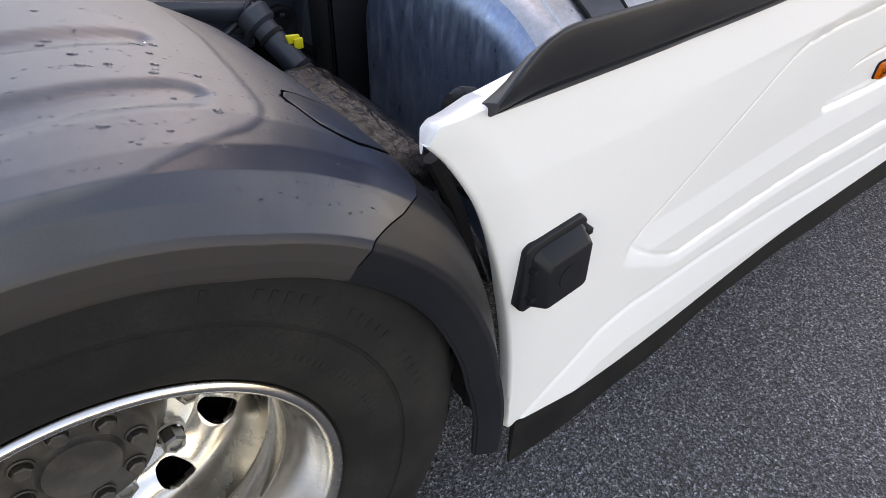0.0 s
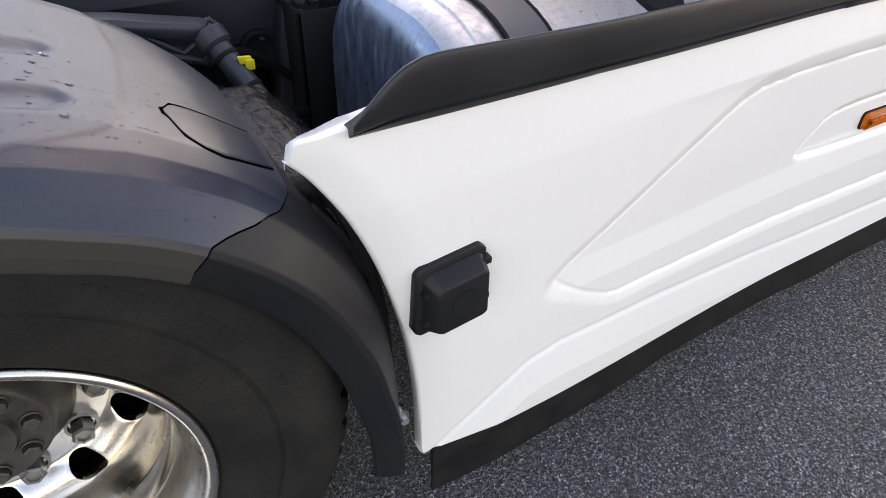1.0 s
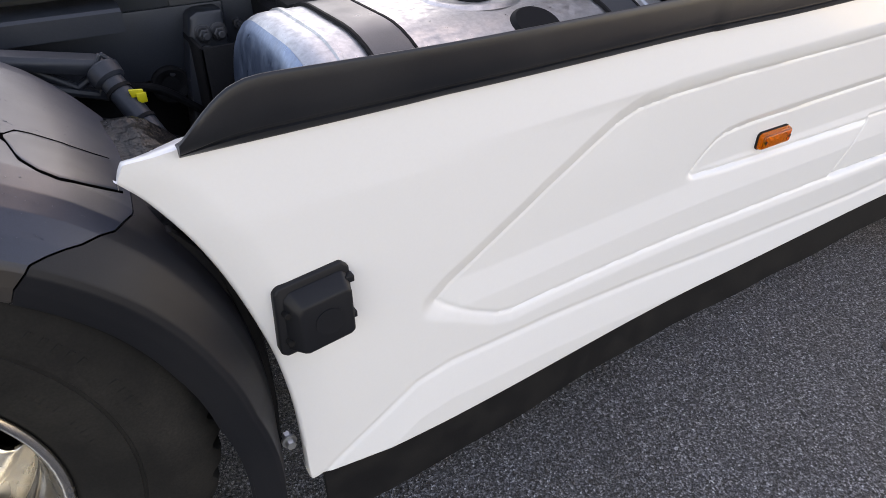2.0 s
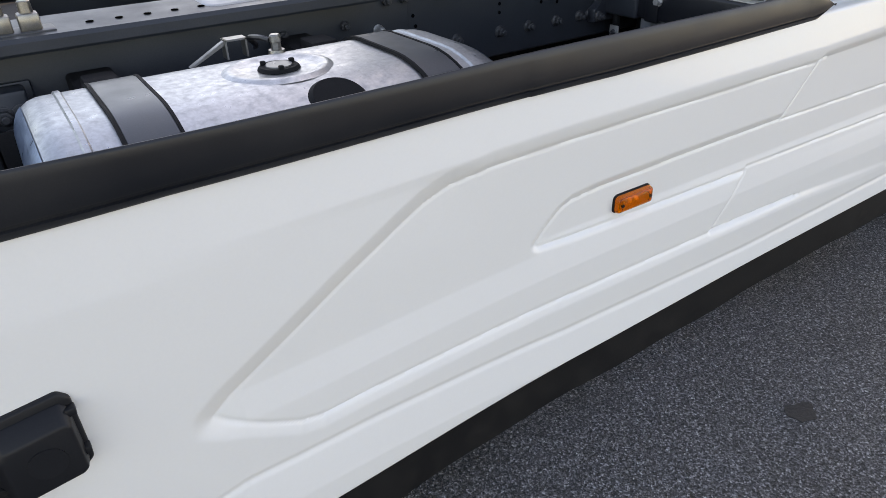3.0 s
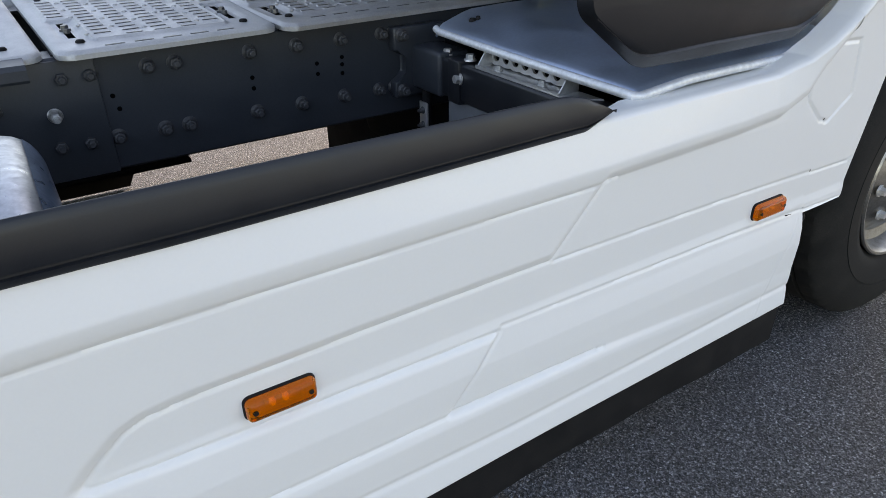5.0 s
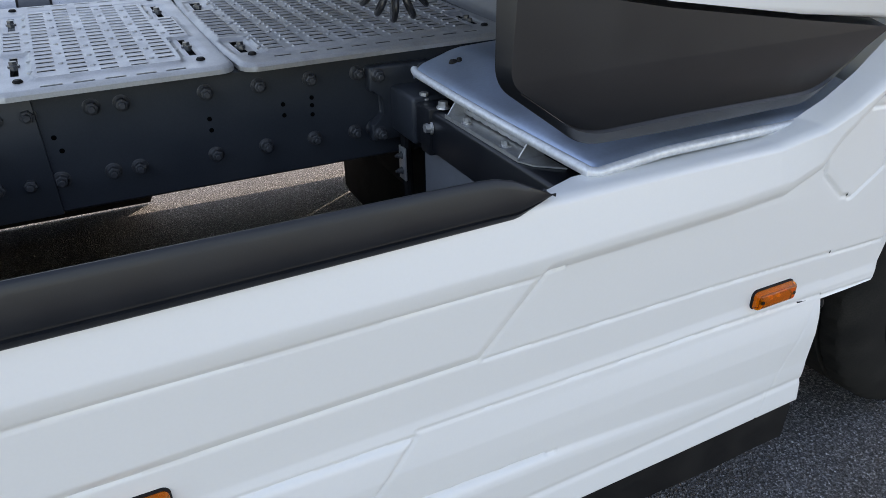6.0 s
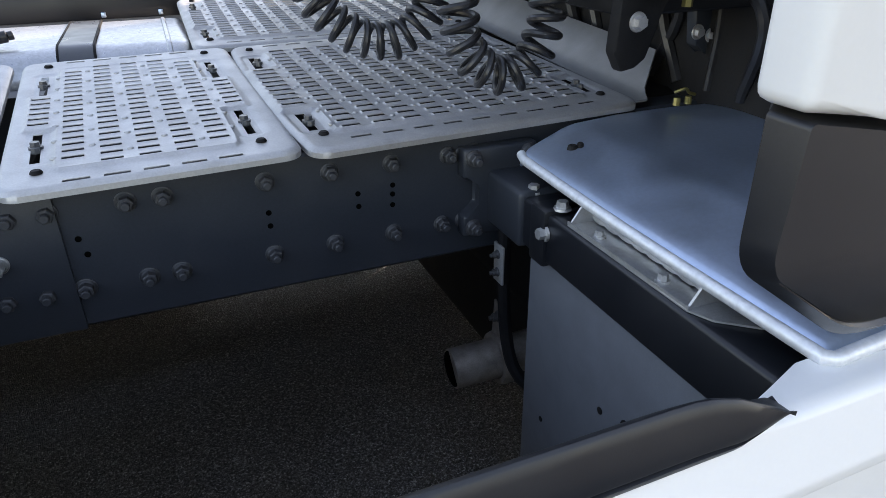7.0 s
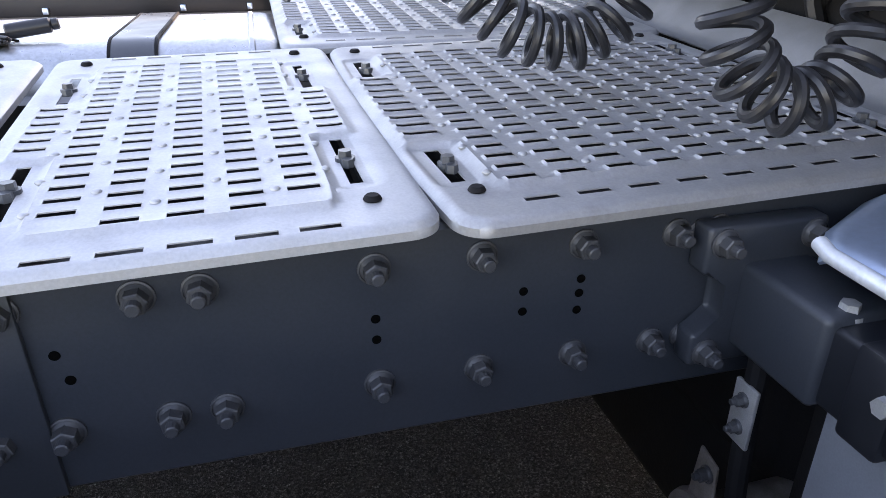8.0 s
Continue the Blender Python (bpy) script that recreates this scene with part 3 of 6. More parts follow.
def cover_box():
    """The ribbed black cover near the skirt's rear edge."""
    y = -0.046
    bm = bmesh.new()
    prism(bm, [(u, v - BOX_DROP) for u, v in [(0.790, 0.598), (0.792, 0.712), (0.800, 0.722), (0.902, 0.735), (0.915, 0.722), (0.916, 0.612), (0.905, 0.602), (0.80, 0.590)]], "y", y - 0.012, y + 0.02, 0.004)
    body = part("cover_box", bm, COVER, truck, "square black plastic cover box with a sloped lid", angle=50)
    bm = bmesh.new()
    low = [(0.802, 0.604), (0.803, 0.700), (0.815, 0.712), (0.900, 0.722), (0.910, 0.712), (0.911, 0.616), (0.900, 0.608), (0.812, 0.598)]
    high = [(0.820, 0.606), (0.820, 0.676), (0.826, 0.690), (0.898, 0.700), (0.906, 0.694), (0.907, 0.618), (0.900, 0.612), (0.828, 0.602)]
    l0 = [bm.verts.new((u, y - 0.012, v)) for u, v in [(p, q - BOX_DROP) for p, q in low]]
    l1 = [bm.verts.new((u, y - 0.037, v)) for u, v in [(p, q - BOX_DROP) for p, q in high]]
    for k in range(8):
        bm.faces.new((l0[k], l0[(k + 1) % 8], l1[(k + 1) % 8], l1[k]))
    bm.faces.new(l1)
    bm.faces.new(l0[::-1])
    bmesh.ops.bevel(bm, geom=list(bm.edges), offset=0.0035, segments=2, affect="EDGES", profile=0.5)
    part("lid", bm, COVER, body, "bevelled black lid", angle=50)
    bm = bmesh.new()
    tri = [(0.866 + 0.024 * math.cos(a), 0.640 + 0.024 * math.sin(a)) for a in np.linspace(0, 2 * math.pi, 24, endpoint=False)]
    prism(bm, tri, "y", y - 0.0382, y - 0.036)
    part("round_emblem", bm, COVER, body)
    for z in (0.610, 0.664):
        bm = bmesh.new()
        cyl(bm, (0.806, y - 0.024, z), (0.806, y - 0.010, z), 0.006, 0.007, 14, 0.001)
        part("screw", bm, SOFT, body)
    for z in (0.618, 0.688):
        bm = bmesh.new()
        box(bm, 0.903, 0.917, y - 0.024, y - 0.008, z, z + 0.012, 0.002)
        part("clip", bm, COVER, body)


cover_box()

# ---- rear wheel ----
AXLE = (0.178, 0.511)


def tyre(centre, face, width=0.30, notch=1.0):
    """A tyre with a notched block tread, as one closed skin."""
    f, seg = face, 288
    side = [(f + 0.012, 0.280), (f - 0.002, 0.292), (f - 0.014, 0.305), (f - 0.020, 0.330), (f - 0.024, 0.375), (f - 0.022, 0.376), (f - 0.022, 0.381), (f - 0.024, 0.382), (f - 0.021, 0.43), (f - 0.011, 0.466), (f + 0.002, 0.484)]
    rows = [(y, r, 0) for y, r in side] + [(f + 0.008, 0.494, 1), (f + 0.018, 0.501, 2), (f + 0.060, 0.503, 2), (f + 0.062, 0.490, 0), (f + 0.072, 0.490, 0), (f + 0.074, 0.504, 3), (f + 0.145, 0.505, 3), (f + 0.147, 0.490, 0), (f + 0.157, 0.490, 0),
            (f + 0.159, 0.505, 3), (f + 0.228, 0.504, 3), (f + 0.230, 0.490, 0), (f + 0.240, 0.490, 0), (f + 0.242, 0.503, 2), (f + 0.284, 0.501, 2), (f + 0.294, 0.490, 1), (f + width, 0.46, 0), (f + width + 0.02, 0.38, 0), (f + width, 0.284, 0), (f + width - 0.02, 0.272, 0)]
    verts = []
    for y, r, kind in rows:
        for k in range(seg):
            cut = notch * (0, 0.010, 0.018, 0.006)[kind] if k % 6 == 0 or (kind < 3 and k % 6 == 1) else 0.0
            a = 2 * math.pi * k / seg
            verts.append((centre[0] + (r - cut) * math.cos(a), y, centre[1] + (r - cut) * math.sin(a)))
    faces = [(i * seg + k, i * seg + (k + 1) % seg, (i + 1) * seg + (k + 1) % seg, (i + 1) * seg + k) for i in range(len(rows) - 1) for k in range(seg)]
    return verts, [], faces


def rear_wheel():
    hub = new("rear_wheel")
    attach(hub, truck)
    tagged(hub, "rear drive wheel with polished deep-dished alloy rim and black tyre")
    f = -0.058
    ty = part("tyre", tyre(AXLE, f), RUBBER, hub, "black road tyre with blocky tread", angle=30)
    for y, r0, n, arc in ((f - 0.0222, 0.412, 22, 1.0), (f - 0.0212, 0.345, 22, 0.7)):
        bm = bmesh.new()
        for k in range(n):
            if k % 7 in (5, 6):
                continue
            a = 0.2 + arc * k / n
            m = Matrix.Translation((AXLE[0], 0, AXLE[1])) @ Matrix.Rotation(-a, 4, "Y")
            for v in bmesh.ops.create_cube(bm, size=1.0)["verts"]:
                v.co = m @ Vector((r0 + v.co.x * 0.014, y + v.co.y * 0.0012, v.co.z * 0.007))
        tagged(part("raised_marking", bm, RUBBER, ty, "raised unreadable sidewall marking"), kind="stuff")
    # rim: rolled flange, stepped barrel and deep disc with hand holes
    bm = bmesh.new()
    lathe(bm, [(f + 0.012, 0.282), (f - 0.004, 0.291), (f - 0.009, 0.288), (f - 0.010, 0.283), (f - 0.006, 0.277), (f + 0.004, 0.2725), (f + 0.012, 0.271), (f + 0.016, 0.268), (f + 0.030, 0.266), (f + 0.034, 0.262), (f + 0.050, 0.260), (f + 0.056, 0.2555),
               (f + 0.085, 0.2545), (f + 0.090, 0.2515), (f + 0.098, 0.2515), (f + 0.103, 0.2545), (f + 0.140, 0.2545), (f + 0.144, 0.2520), (f + 0.152, 0.2520), (f + 0.158, 0.2550), (f + 0.205, 0.2555), (f + 0.228, 0.251), (f + 0.236, 0.246)], AXLE, 120)
    part("rim", bm, CHROME, hub, "polished alloy rim barrel with stepped rings", angle=50)
    verts, faces = [], []
    holes, ring_r, hole_r = 10, 0.219, 0.0285
    section = smooth_curve([(0.10, 0.262), (0.17, 0.2615), (0.186, 0.260), (0.196, 0.2535), (0.206, 0.243), (0.218, 0.2345), (0.232, 0.231), (0.242, 0.2325), (0.249, 0.238)], 120)
    SEC_R, SEC_Y = [p[0] for p in section], [p[1] for p in section]

    def disc_y(r):
        return f + float(np.interp(r, SEC_R, SEC_Y))

    HOLE_A = radians(-25.8)
    for h in range(holes):
        a0 = HOLE_A + 2 * math.pi * h / holes
        half = math.pi / holes
        hx, hz = ring_r * math.cos(a0), ring_r * math.sin(a0)
        ro, ri = 0.248, 0.186
        bound = [(ro, a0 - half + 2 * half * k / 20) for k in range(21)] + [(ro - (ro - ri) * k / 10, a0 + half) for k in range(1, 10)]
        bound += [(ri, a0 + half - 2 * half * k / 20) for k in range(21)] + [(ri + (ro - ri) * k / 10, a0 - half) for k in range(1, 10)]
        start, layers = len(verts), 11
        for r, a in bound:
            bx, bz = r * math.cos(a), r * math.sin(a)
            ang = math.atan2(bz - hz, bx - hx)
            ex, ez = hx + hole_r * math.cos(ang), hz + hole_r * math.sin(ang)
            for l in range(layers):
                t = l / (layers - 1)
                x, z = bx + (ex - bx) * t, bz + (ez - bz) * t
                verts.append((AXLE[0] + x, disc_y(math.hypot(x, z)) + (0.0015 if l == layers - 1 else 0), AXLE[1] + z))
            verts.append((AXLE[0] + ex, disc_y(math.hypot(ex, ez)) + 0.014, AXLE[1] + ez))
        n, w = len(bound), layers + 1
        for k in range(n):
            q = (k + 1) % n
            for l in range(w - 1):
                faces.append((start + k * w + l, start + k * w + l + 1, start + q * w + l + 1, start + q * w + l))
    me = bpy.data.meshes.new("disc")
    me.from_pydata(verts, [], faces)
    bm = bmesh.new()
    bm.from_mesh(me)
    bmesh.ops.remove_doubles(bm, verts=bm.verts, dist=0.0004)
    part("disc", bm, CHROME, hub, "polished disc with round hand holes", angle=60)
    bm = bmesh.new()
    lathe(bm, [(f + 0.2605, 0.187), (f + 0.2615, 0.10)], AXLE, 64)
    part("disc_centre", bm, CHROME, hub, angle=50)
    # drum in the hole black, as shade behind the hand holes
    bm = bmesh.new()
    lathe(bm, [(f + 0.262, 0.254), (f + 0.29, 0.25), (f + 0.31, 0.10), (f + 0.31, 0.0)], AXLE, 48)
    part("brake_drum", bm, HOLE, hub, "brake drum blackened as the shade behind the hand holes")
    bm = bmesh.new()
    lathe(bm, [(f + 0.262, 0.137), (f + 0.250, 0.136), (f + 0.240, 0.128), (f + 0.222, 0.112), (f + 0.205, 0.104), (f + 0.192, 0.102), (f + 0.184, 0.097), (f + 0.182, 0.092), (f + 0.183, 0.056), (f + 0.180, 0.053), (f + 0.174, 0.050), (f + 0.170, 0.030), (f + 0.169, 0.0)], AXLE, 64)
    part("axle_hub", bm, HUB, hub, "dull dark grey axle hub", angle=40)
    bolt = bmesh.new()
    lathe(bolt, [(0.0, 0.0165), (-0.003, 0.0165), (-0.004, 0.014)], (0, 0), 18)
    lathe(bolt, [(-0.003, 0.0125), (-0.012, 0.0125), (-0.014, 0.010), (-0.014, 0.0)], (0, 0), 6)
    bolt_me = None
    for k in range(8):
        a = radians(6) - 2 * math.pi * k / 8
        at = Matrix.Translation((AXLE[0] + 0.075 * math.cos(a), f + 0.1825, AXLE[1] + 0.075 * math.sin(a))) @ Matrix.Rotation(0.4 * k, 4, "Y")
        if bolt_me is None:
            bolt_me = part("hub_bolt", bolt, HUB, hub, smooth=False)
            bolt_me.matrix_basis = at
        else:
            piece("hub_bolt", bolt_me.data, at, hub)
    nut = bmesh.new()
    lathe(nut, [(0.0, 0.027), (-0.007, 0.027), (-0.008, 0.022)], (0, 0), 24)
    lathe(nut, [(-0.007, 0.0195), (-0.030, 0.0195), (-0.034, 0.016), (-0.034, 0.011), (-0.030, 0.011), (-0.030, 0.0)], (0, 0), 6)
    first = None
    for k in range(10):
        a = radians(-43.8) + 2 * math.pi * k / 10
        at = Matrix.Translation((AXLE[0] + 0.163 * math.cos(a), f + 0.2605, AXLE[1] + 0.163 * math.sin(a))) @ Matrix.Rotation(-a, 4, "Y")
        if first is None:
            first = part("wheel_nut", nut, NUT, hub, "hexagonal steel wheel nut", smooth=False)
            first.matrix_basis = at
        else:
            piece("wheel_nut", first.data, at, hub, "hexagonal steel wheel nut")
    return hub


rear_wheel()

# ---- rear fender ----
FC = (0.185, 0.505)


def fender_r(theta, s):
    """Radius and y of the fender's skin at angle theta (degrees from the front) and s from lip (0) to inner edge (1)."""
    lip = float(np.interp(theta, [-22, -17, 1, 16, 31, 46, 63, 90, 180], [0.555, 0.540, 0.493, 0.475, 0.464, 0.450, 0.434, 0.431, 0.44]))
    top = float(np.interp(theta, [-22, -10, 12, 33, 45, 51, 61, 90, 180], [0.630, 0.598, 0.586, 0.580, 0.570, 0.562, 0.553, 0.545, 0.55]))
    crease = lip + 0.047
    b = float(np.clip((theta - 58) / 24, 0, 1))
    k = top - crease
    ys = [-0.076, -0.084, -0.090, -0.0940, -0.0905, -0.070 - 0.011 * b, -0.045 - 0.027 * b, -0.015 - 0.035 * b, 0.03, 0.09, 0.18, 0.30, 0.46, 0.56]
    rs = [lip + 0.004, lip, lip + 0.02, crease - 0.004, crease + 0.006, crease + (0.38 + 0.10 * b) * k, crease + (0.68 + 0.08 * b) * k, crease + (0.88 - 0.02 * b) * k, top, top + 0.003, top + 0.004, top + 0.004, top - 0.002, top - 0.02]
    u = s * (len(ys) - 1)
    return float(np.interp(u, range(len(ys)), ys)), float(np.interp(u, range(len(ys)), rs))


def fender_press(theta, y):
    """The pressed shape of the top: a raised flat with a rounded end and two finger grooves."""
    yb = float(np.interp(theta, [57.5, 59.25, 61.5, 65.5, 69.5, 74.25, 77.25, 80.25, 85, 95], [0.0615, 0.026, 0.007, -0.017, -0.038, -0.0626, -0.069, -0.0736, -0.077, -0.079]))
    end = float(np.interp(y, [0.0, 0.03, 0.0615, 0.10, 0.15, 0.30], [61.2, 59.0, 57.5, 57.0, 56.3, 54.5]))
    plate = float(np.clip((y - yb + 0.002) / 0.007, 0, 1)) * float(np.clip((theta - end + 0.3) / 0.9, 0, 1))
    plate *= plate * (3 - 2 * plate)
    g = 0.0
    for yc, slope, end, w in ((0.064, 0.0021, 66.2, 0.037), (0.222, 0.003, 66.0, 0.032)):
        off = y - (yc - slope * (theta - end))
        q = math.hypot(max(0.0, end - theta) * 0.0098, off)
        g = max(g, float(np.clip((w - q) / (0.014 if off > 0 else 0.034), 0, 1)))
    return plate, g


def fender_skin(t0, t1, nt, ns=120, lift=0.0, slant=(0, 0)):
    verts, nrm = [], []
    for i in range(nt):
        for s in np.linspace(0, 1, ns):
            y0, _ = fender_r(45, s)
            lean = float(np.interp(y0, [-0.09, -0.08, -0.06, -0.03, 0.02, 0.2, 0.6], [0, -1.5, -5, -8.5, -11, -13, -15.5]))
            a0, a1 = t0 + slant[0] * lean, t1 + slant[1] * lean
            theta = a0 + (a1 - a0) * i / (nt - 1)
            y, r = fender_r(theta, s)
            plate, g = fender_press(theta, y)
            g = g * g * (3 - 2 * g)
            r += 0.0016 * plate - 0.0075 * g * plate + lift
            a = radians(theta)
            nrm.append(a)
            verts.append((FC[0] + r * math.cos(a), y, FC[1] + r * math.sin(a)))
    k = len(verts)
    verts += [(x - 0.005 * math.cos(a), y + 0.004, z - 0.005 * math.sin(a)) for (x, y, z), a in zip(list(verts), nrm)]
    faces = grid_faces(nt, ns) + [f[::-1] for f in grid_faces(nt, ns, k)]
    for i in range(nt - 1):
        for j in (0, ns - 1):
            faces.append((i * ns + j, (i + 1) * ns + j, k + (i + 1) * ns + j, k + i * ns + j))
    for i in (0, nt - 1):
        for j in range(ns - 1):
            faces.append((i * ns + j, i * ns + j + 1, k + i * ns + j + 1, k + i * ns + j))
    return verts, [], faces


fender = part("rear_fender", fender_skin(47.55, 172, 260, 200, slant=(1, 0)), FENDER, truck, "matt black plastic rear fender with pressed grooves and rain drops", angle=70)
# sky sheen and dust painted on the raised flat and the upper skin
dust_sheen = fender.data.attributes.new("dust_sheen", "FLOAT", "POINT")
ground_tint = fender.data.attributes.new("ground_tint", "FLOAT", "POINT")
for i, v in enumerate(fender.data.vertices):
    th = math.degrees(math.atan2(v.co.z - FC[1], v.co.x - FC[0]))
    plate, g = fender_press(th, v.co.y)
    film = min(1.0, max(0.0, (v.co.y + 0.02) / 0.16))
    lip = min(1.0, max(0.0, (fender_r(th, 3 / 13)[1] + 0.007 - math.hypot(v.co.z - FC[1], v.co.x - FC[0])) / 0.006)) if v.co.y < 0 else 0.0
    dust_sheen.data[i].value = max(plate, 0.02, 0.5 * film * film * (3 - 2 * film)) * (1 - 0.3 * g)
    # brown ground reflection, painted below the crease only
    ground_tint.data[i].value = 0.9 * lip
part("front_quarter", fender_skin(-20, 47.25, 90, 90, -0.0015, (0, 1)), COVER, fender, "dark fender quarter reaching down in front of the tyre", angle=70)


def spray_flap():
    """The wrinkled wet rubber flap inside the fender's front quarter."""
    verts = []
    nt, ns = 50, 90
    for i in range(nt):
        x = 0.650 + 0.130 * i / (nt - 1)
        for j in range(ns):
            y = 0.045 + 0.40 * j / (ns - 1)
            z = 0.830 - 0.055 * max(0.0, (x - 0.700) / 0.08) ** 1.8 - 0.03 * max(0.0, (0.10 - y) / 0.055) ** 2 - 0.03 * max(0.0, (y - 0.39) / 0.055) ** 2 + 0.02 * (y - 0.2)
            z += 0.0035 * noise.noise((x * 18, y * 18, 3)) + 0.0025 * noise.noise((x * 70, y * 45, 1))
            verts.append((x, y, z))
    k = nt * ns
    verts += [(x - 0.006, y, z - 0.006) for x, y, z in list(verts)]
    faces = grid_faces(nt, ns) + [f[::-1] for f in grid_faces(nt, ns, k)]
    for i in range(nt - 1):
        for j in (0, ns - 1):
            faces.append((i * ns + j, (i + 1) * ns + j, k + (i + 1) * ns + j, k + i * ns + j))
    for i in (0, nt - 1):
        for j in range(ns - 1):
            faces.append((i * ns + j, i * ns + j + 1, k + i * ns + j + 1, k + i * ns + j))
    return verts, [], faces


part("spray_flap", spray_flap(), WET, fender, "wet wrinkled black rubber spray flap", angle=80)


def drops():
    """Rain drops on the fender: rows that run along it and scattered beads."""
    rng = random.Random(4)
    bm = bmesh.new()
    places = []
    for y0, t0, t1, n in ((-0.030, 42, 105, 56), (-0.052, 44, 80, 30), (0.005, 50, 110, 44), (0.035, 54, 120, 40), (0.075, 56, 110, 36), (0.12, 48, 105, 36), (0.17, 46, 100, 30), (-0.066, 46, 66, 14)):
        for k in range(n):
            places.append((t0 + (t1 - t0) * (k + rng.random() * 0.9) / n, y0 + rng.gauss(0, 0.003), rng.uniform(0.0009, 0.0018)))
    for k in range(170):
        places.append((rng.uniform(62, 125), rng.uniform(-0.03, 0.34), rng.choice((0.0010, 0.0013, 0.0017, 0.0024, 0.0034))))
    for k in range(50):
        places.append((rng.uniform(36, 62), rng.uniform(-0.02, 0.30), rng.choice((0.0008, 0.0010, 0.0014))))
    ss = np.linspace(0, 1, 400)
    for theta, y, size in places:
        prof = [fender_r(theta, s) for s in ss[60:]]
        i = min(range(len(prof)), key=lambda q: abs(prof[q][0] - y))
        r = prof[i][1]
        plate, g = fender_press(theta, y)
        r += 0.0016 * plate - 0.0075 * g * g * (3 - 2 * g) * plate
        a = radians(theta)
        m = Matrix.Translation((FC[0] + r * math.cos(a), y, FC[1] + r * math.sin(a))) @ Matrix.Rotation(math.pi / 2 - a, 4, "Y") @ Matrix.Diagonal((size * rng.uniform(1, 1.7), size * rng.uniform(0.9, 1.2), size * 0.5, 1))
        bmesh.ops.create_icosphere(bm, subdivisions=2, radius=1.0, matrix=m)
    return bm


tagged(part("rain_water", drops(), WATER), "clear beads of rain water on the black fender", "rain water", kind="stuff")


def fender_lid():
    """The long capsule lid let into the fender's shoulder, with an open joint round it."""
    mid_t = [52.0, 50.5, 48.5, 46.0, 43.0, 40.0, 37.0]
    y_low = [0.108, 0.052, 0.032, 0.026, 0.036, 0.052, 0.072]
    y_high = [0.114, 0.144, 0.150, 0.152, 0.158, 0.170, 0.190]
    prof = np.linspace(0.3, 0.97, 320)

    def skin(theta, y):
        table = [fender_r(theta, q) for q in prof]
        return float(np.interp(y, [p[0] for p in table], [p[1] for p in table]))

    def sheet(grow, lifts):
        bm = bmesh.new()
        cols = []
        for theta in np.linspace(52.0 + 60 * grow, 37.2, 26):
            lo = float(np.interp(-theta, [-t for t in mid_t], y_low)) - grow
            hi = float(np.interp(-theta, [-t for t in mid_t], y_high)) + grow
            row = []
            for q, lift in zip(np.r_[0, 0.03, 0.08, np.linspace(0.2, 0.8, 5), 0.92, 0.97, 1], lifts):
                y = lo + (hi - lo) * q
                r = skin(theta, y) + lift
                a = radians(theta)
                row.append(bm.verts.new((FC[0] + r * math.cos(a), y, FC[1] + r * math.sin(a))))
            cols.append(row)
        for c0, c1 in zip(cols, cols[1:]):
            for k in range(len(c0) - 1):
                bm.faces.new((c0[k], c0[k + 1], c1[k + 1], c1[k]))
        return bm

    part("lid_joint", sheet(0.0055, [-0.002, 0.0010, 0.0010] + [0.0008] * 5 + [0.0010, 0.0010, -0.002]), HOLE, fender, "dark open joint round the lid")
    part("lid", sheet(-0.001, [0.0002, 0.0014, 0.0016] + [0.0016] * 5 + [0.0016, 0.0014, 0.0002]), FENDER, fender, "long narrow lid let into the fender")


fender_lid()
bm = bmesh.new()
tube(bm, smooth_curve([(0.768, 0.02, 0.300), (0.775, 0.02, 0.45), (0.770, 0.03, 0.60), (0.74, 0.04, 0.74), (0.70, 0.05, 0.84)], 24), 0.012, 8)
part("inner_support", bm, DARK, fender, "dark support tube behind the fender")
bm = bmesh.new()
cyl(bm, (0.789, -0.02, 0.336), (0.789, 0.012, 0.336), 0.009, 0.009, 6)
cyl(bm, (0.789, -0.008, 0.336), (0.789, -0.003, 0.336), 0.014, 0.014, 16)
part("skirt_bolt", bm, STEEL, skirt, "shiny bolt under the skirt's rear edge", smooth=False)

# ---- chassis rails ----
WEB, RAIL_LOW, RAIL_TOP = 0.872, 0.720, 0.990


def rail(web, inward, name, label):
    bm = bmesh.new()
    s = inward
    sec = [(web, RAIL_LOW + 0.006), (web + s * 0.006, RAIL_LOW), (web + s * 0.085, RAIL_LOW), (web + s * 0.085, RAIL_LOW + 0.008), (web + s * 0.012, RAIL_LOW + 0.008), (web + s * 0.008, RAIL_LOW + 0.012),
           (web + s * 0.008, RAIL_TOP - 0.012), (web + s * 0.012, RAIL_TOP - 0.008), (web + s * 0.085, RAIL_TOP - 0.008), (web + s * 0.085, RAIL_TOP), (web + s * 0.006, RAIL_TOP), (web, RAIL_TOP - 0.006)]
    prism(bm, sec, "x", -1.6, 4.6)
    return part(name, bm, CHASSIS, truck, label, angle=30)


near_rail = rail(WEB, 1, "chassis_rail", "dark painted steel chassis rail with flanged bolts")
far_rail = rail(1.672, -1, "chassis_rail", "dark painted far chassis rail")


def bolt_mesh():
    """A flange nut on a washer with the bolt's end standing out, pointing to -y."""
    bm = bmesh.new()
    lathe(bm, [(0.0, 0.0185), (-0.003, 0.0185), (-0.004, 0.0165)], (0, 0), 20)
    lathe(bm, [(-0.003, 0.0160), (-0.007, 0.0125)], (0, 0), 20)
    lathe(bm, [(-0.006, 0.0135), (-0.019, 0.0135), (-0.0205, 0.0115), (-0.0205, 0.0075)], (0, 0), 6)
    lathe(bm, [(-0.019, 0.0075), (-0.030, 0.0075), (-0.0315, 0.0060), (-0.0315, 0.0)], (0, 0), 14)
    return bm


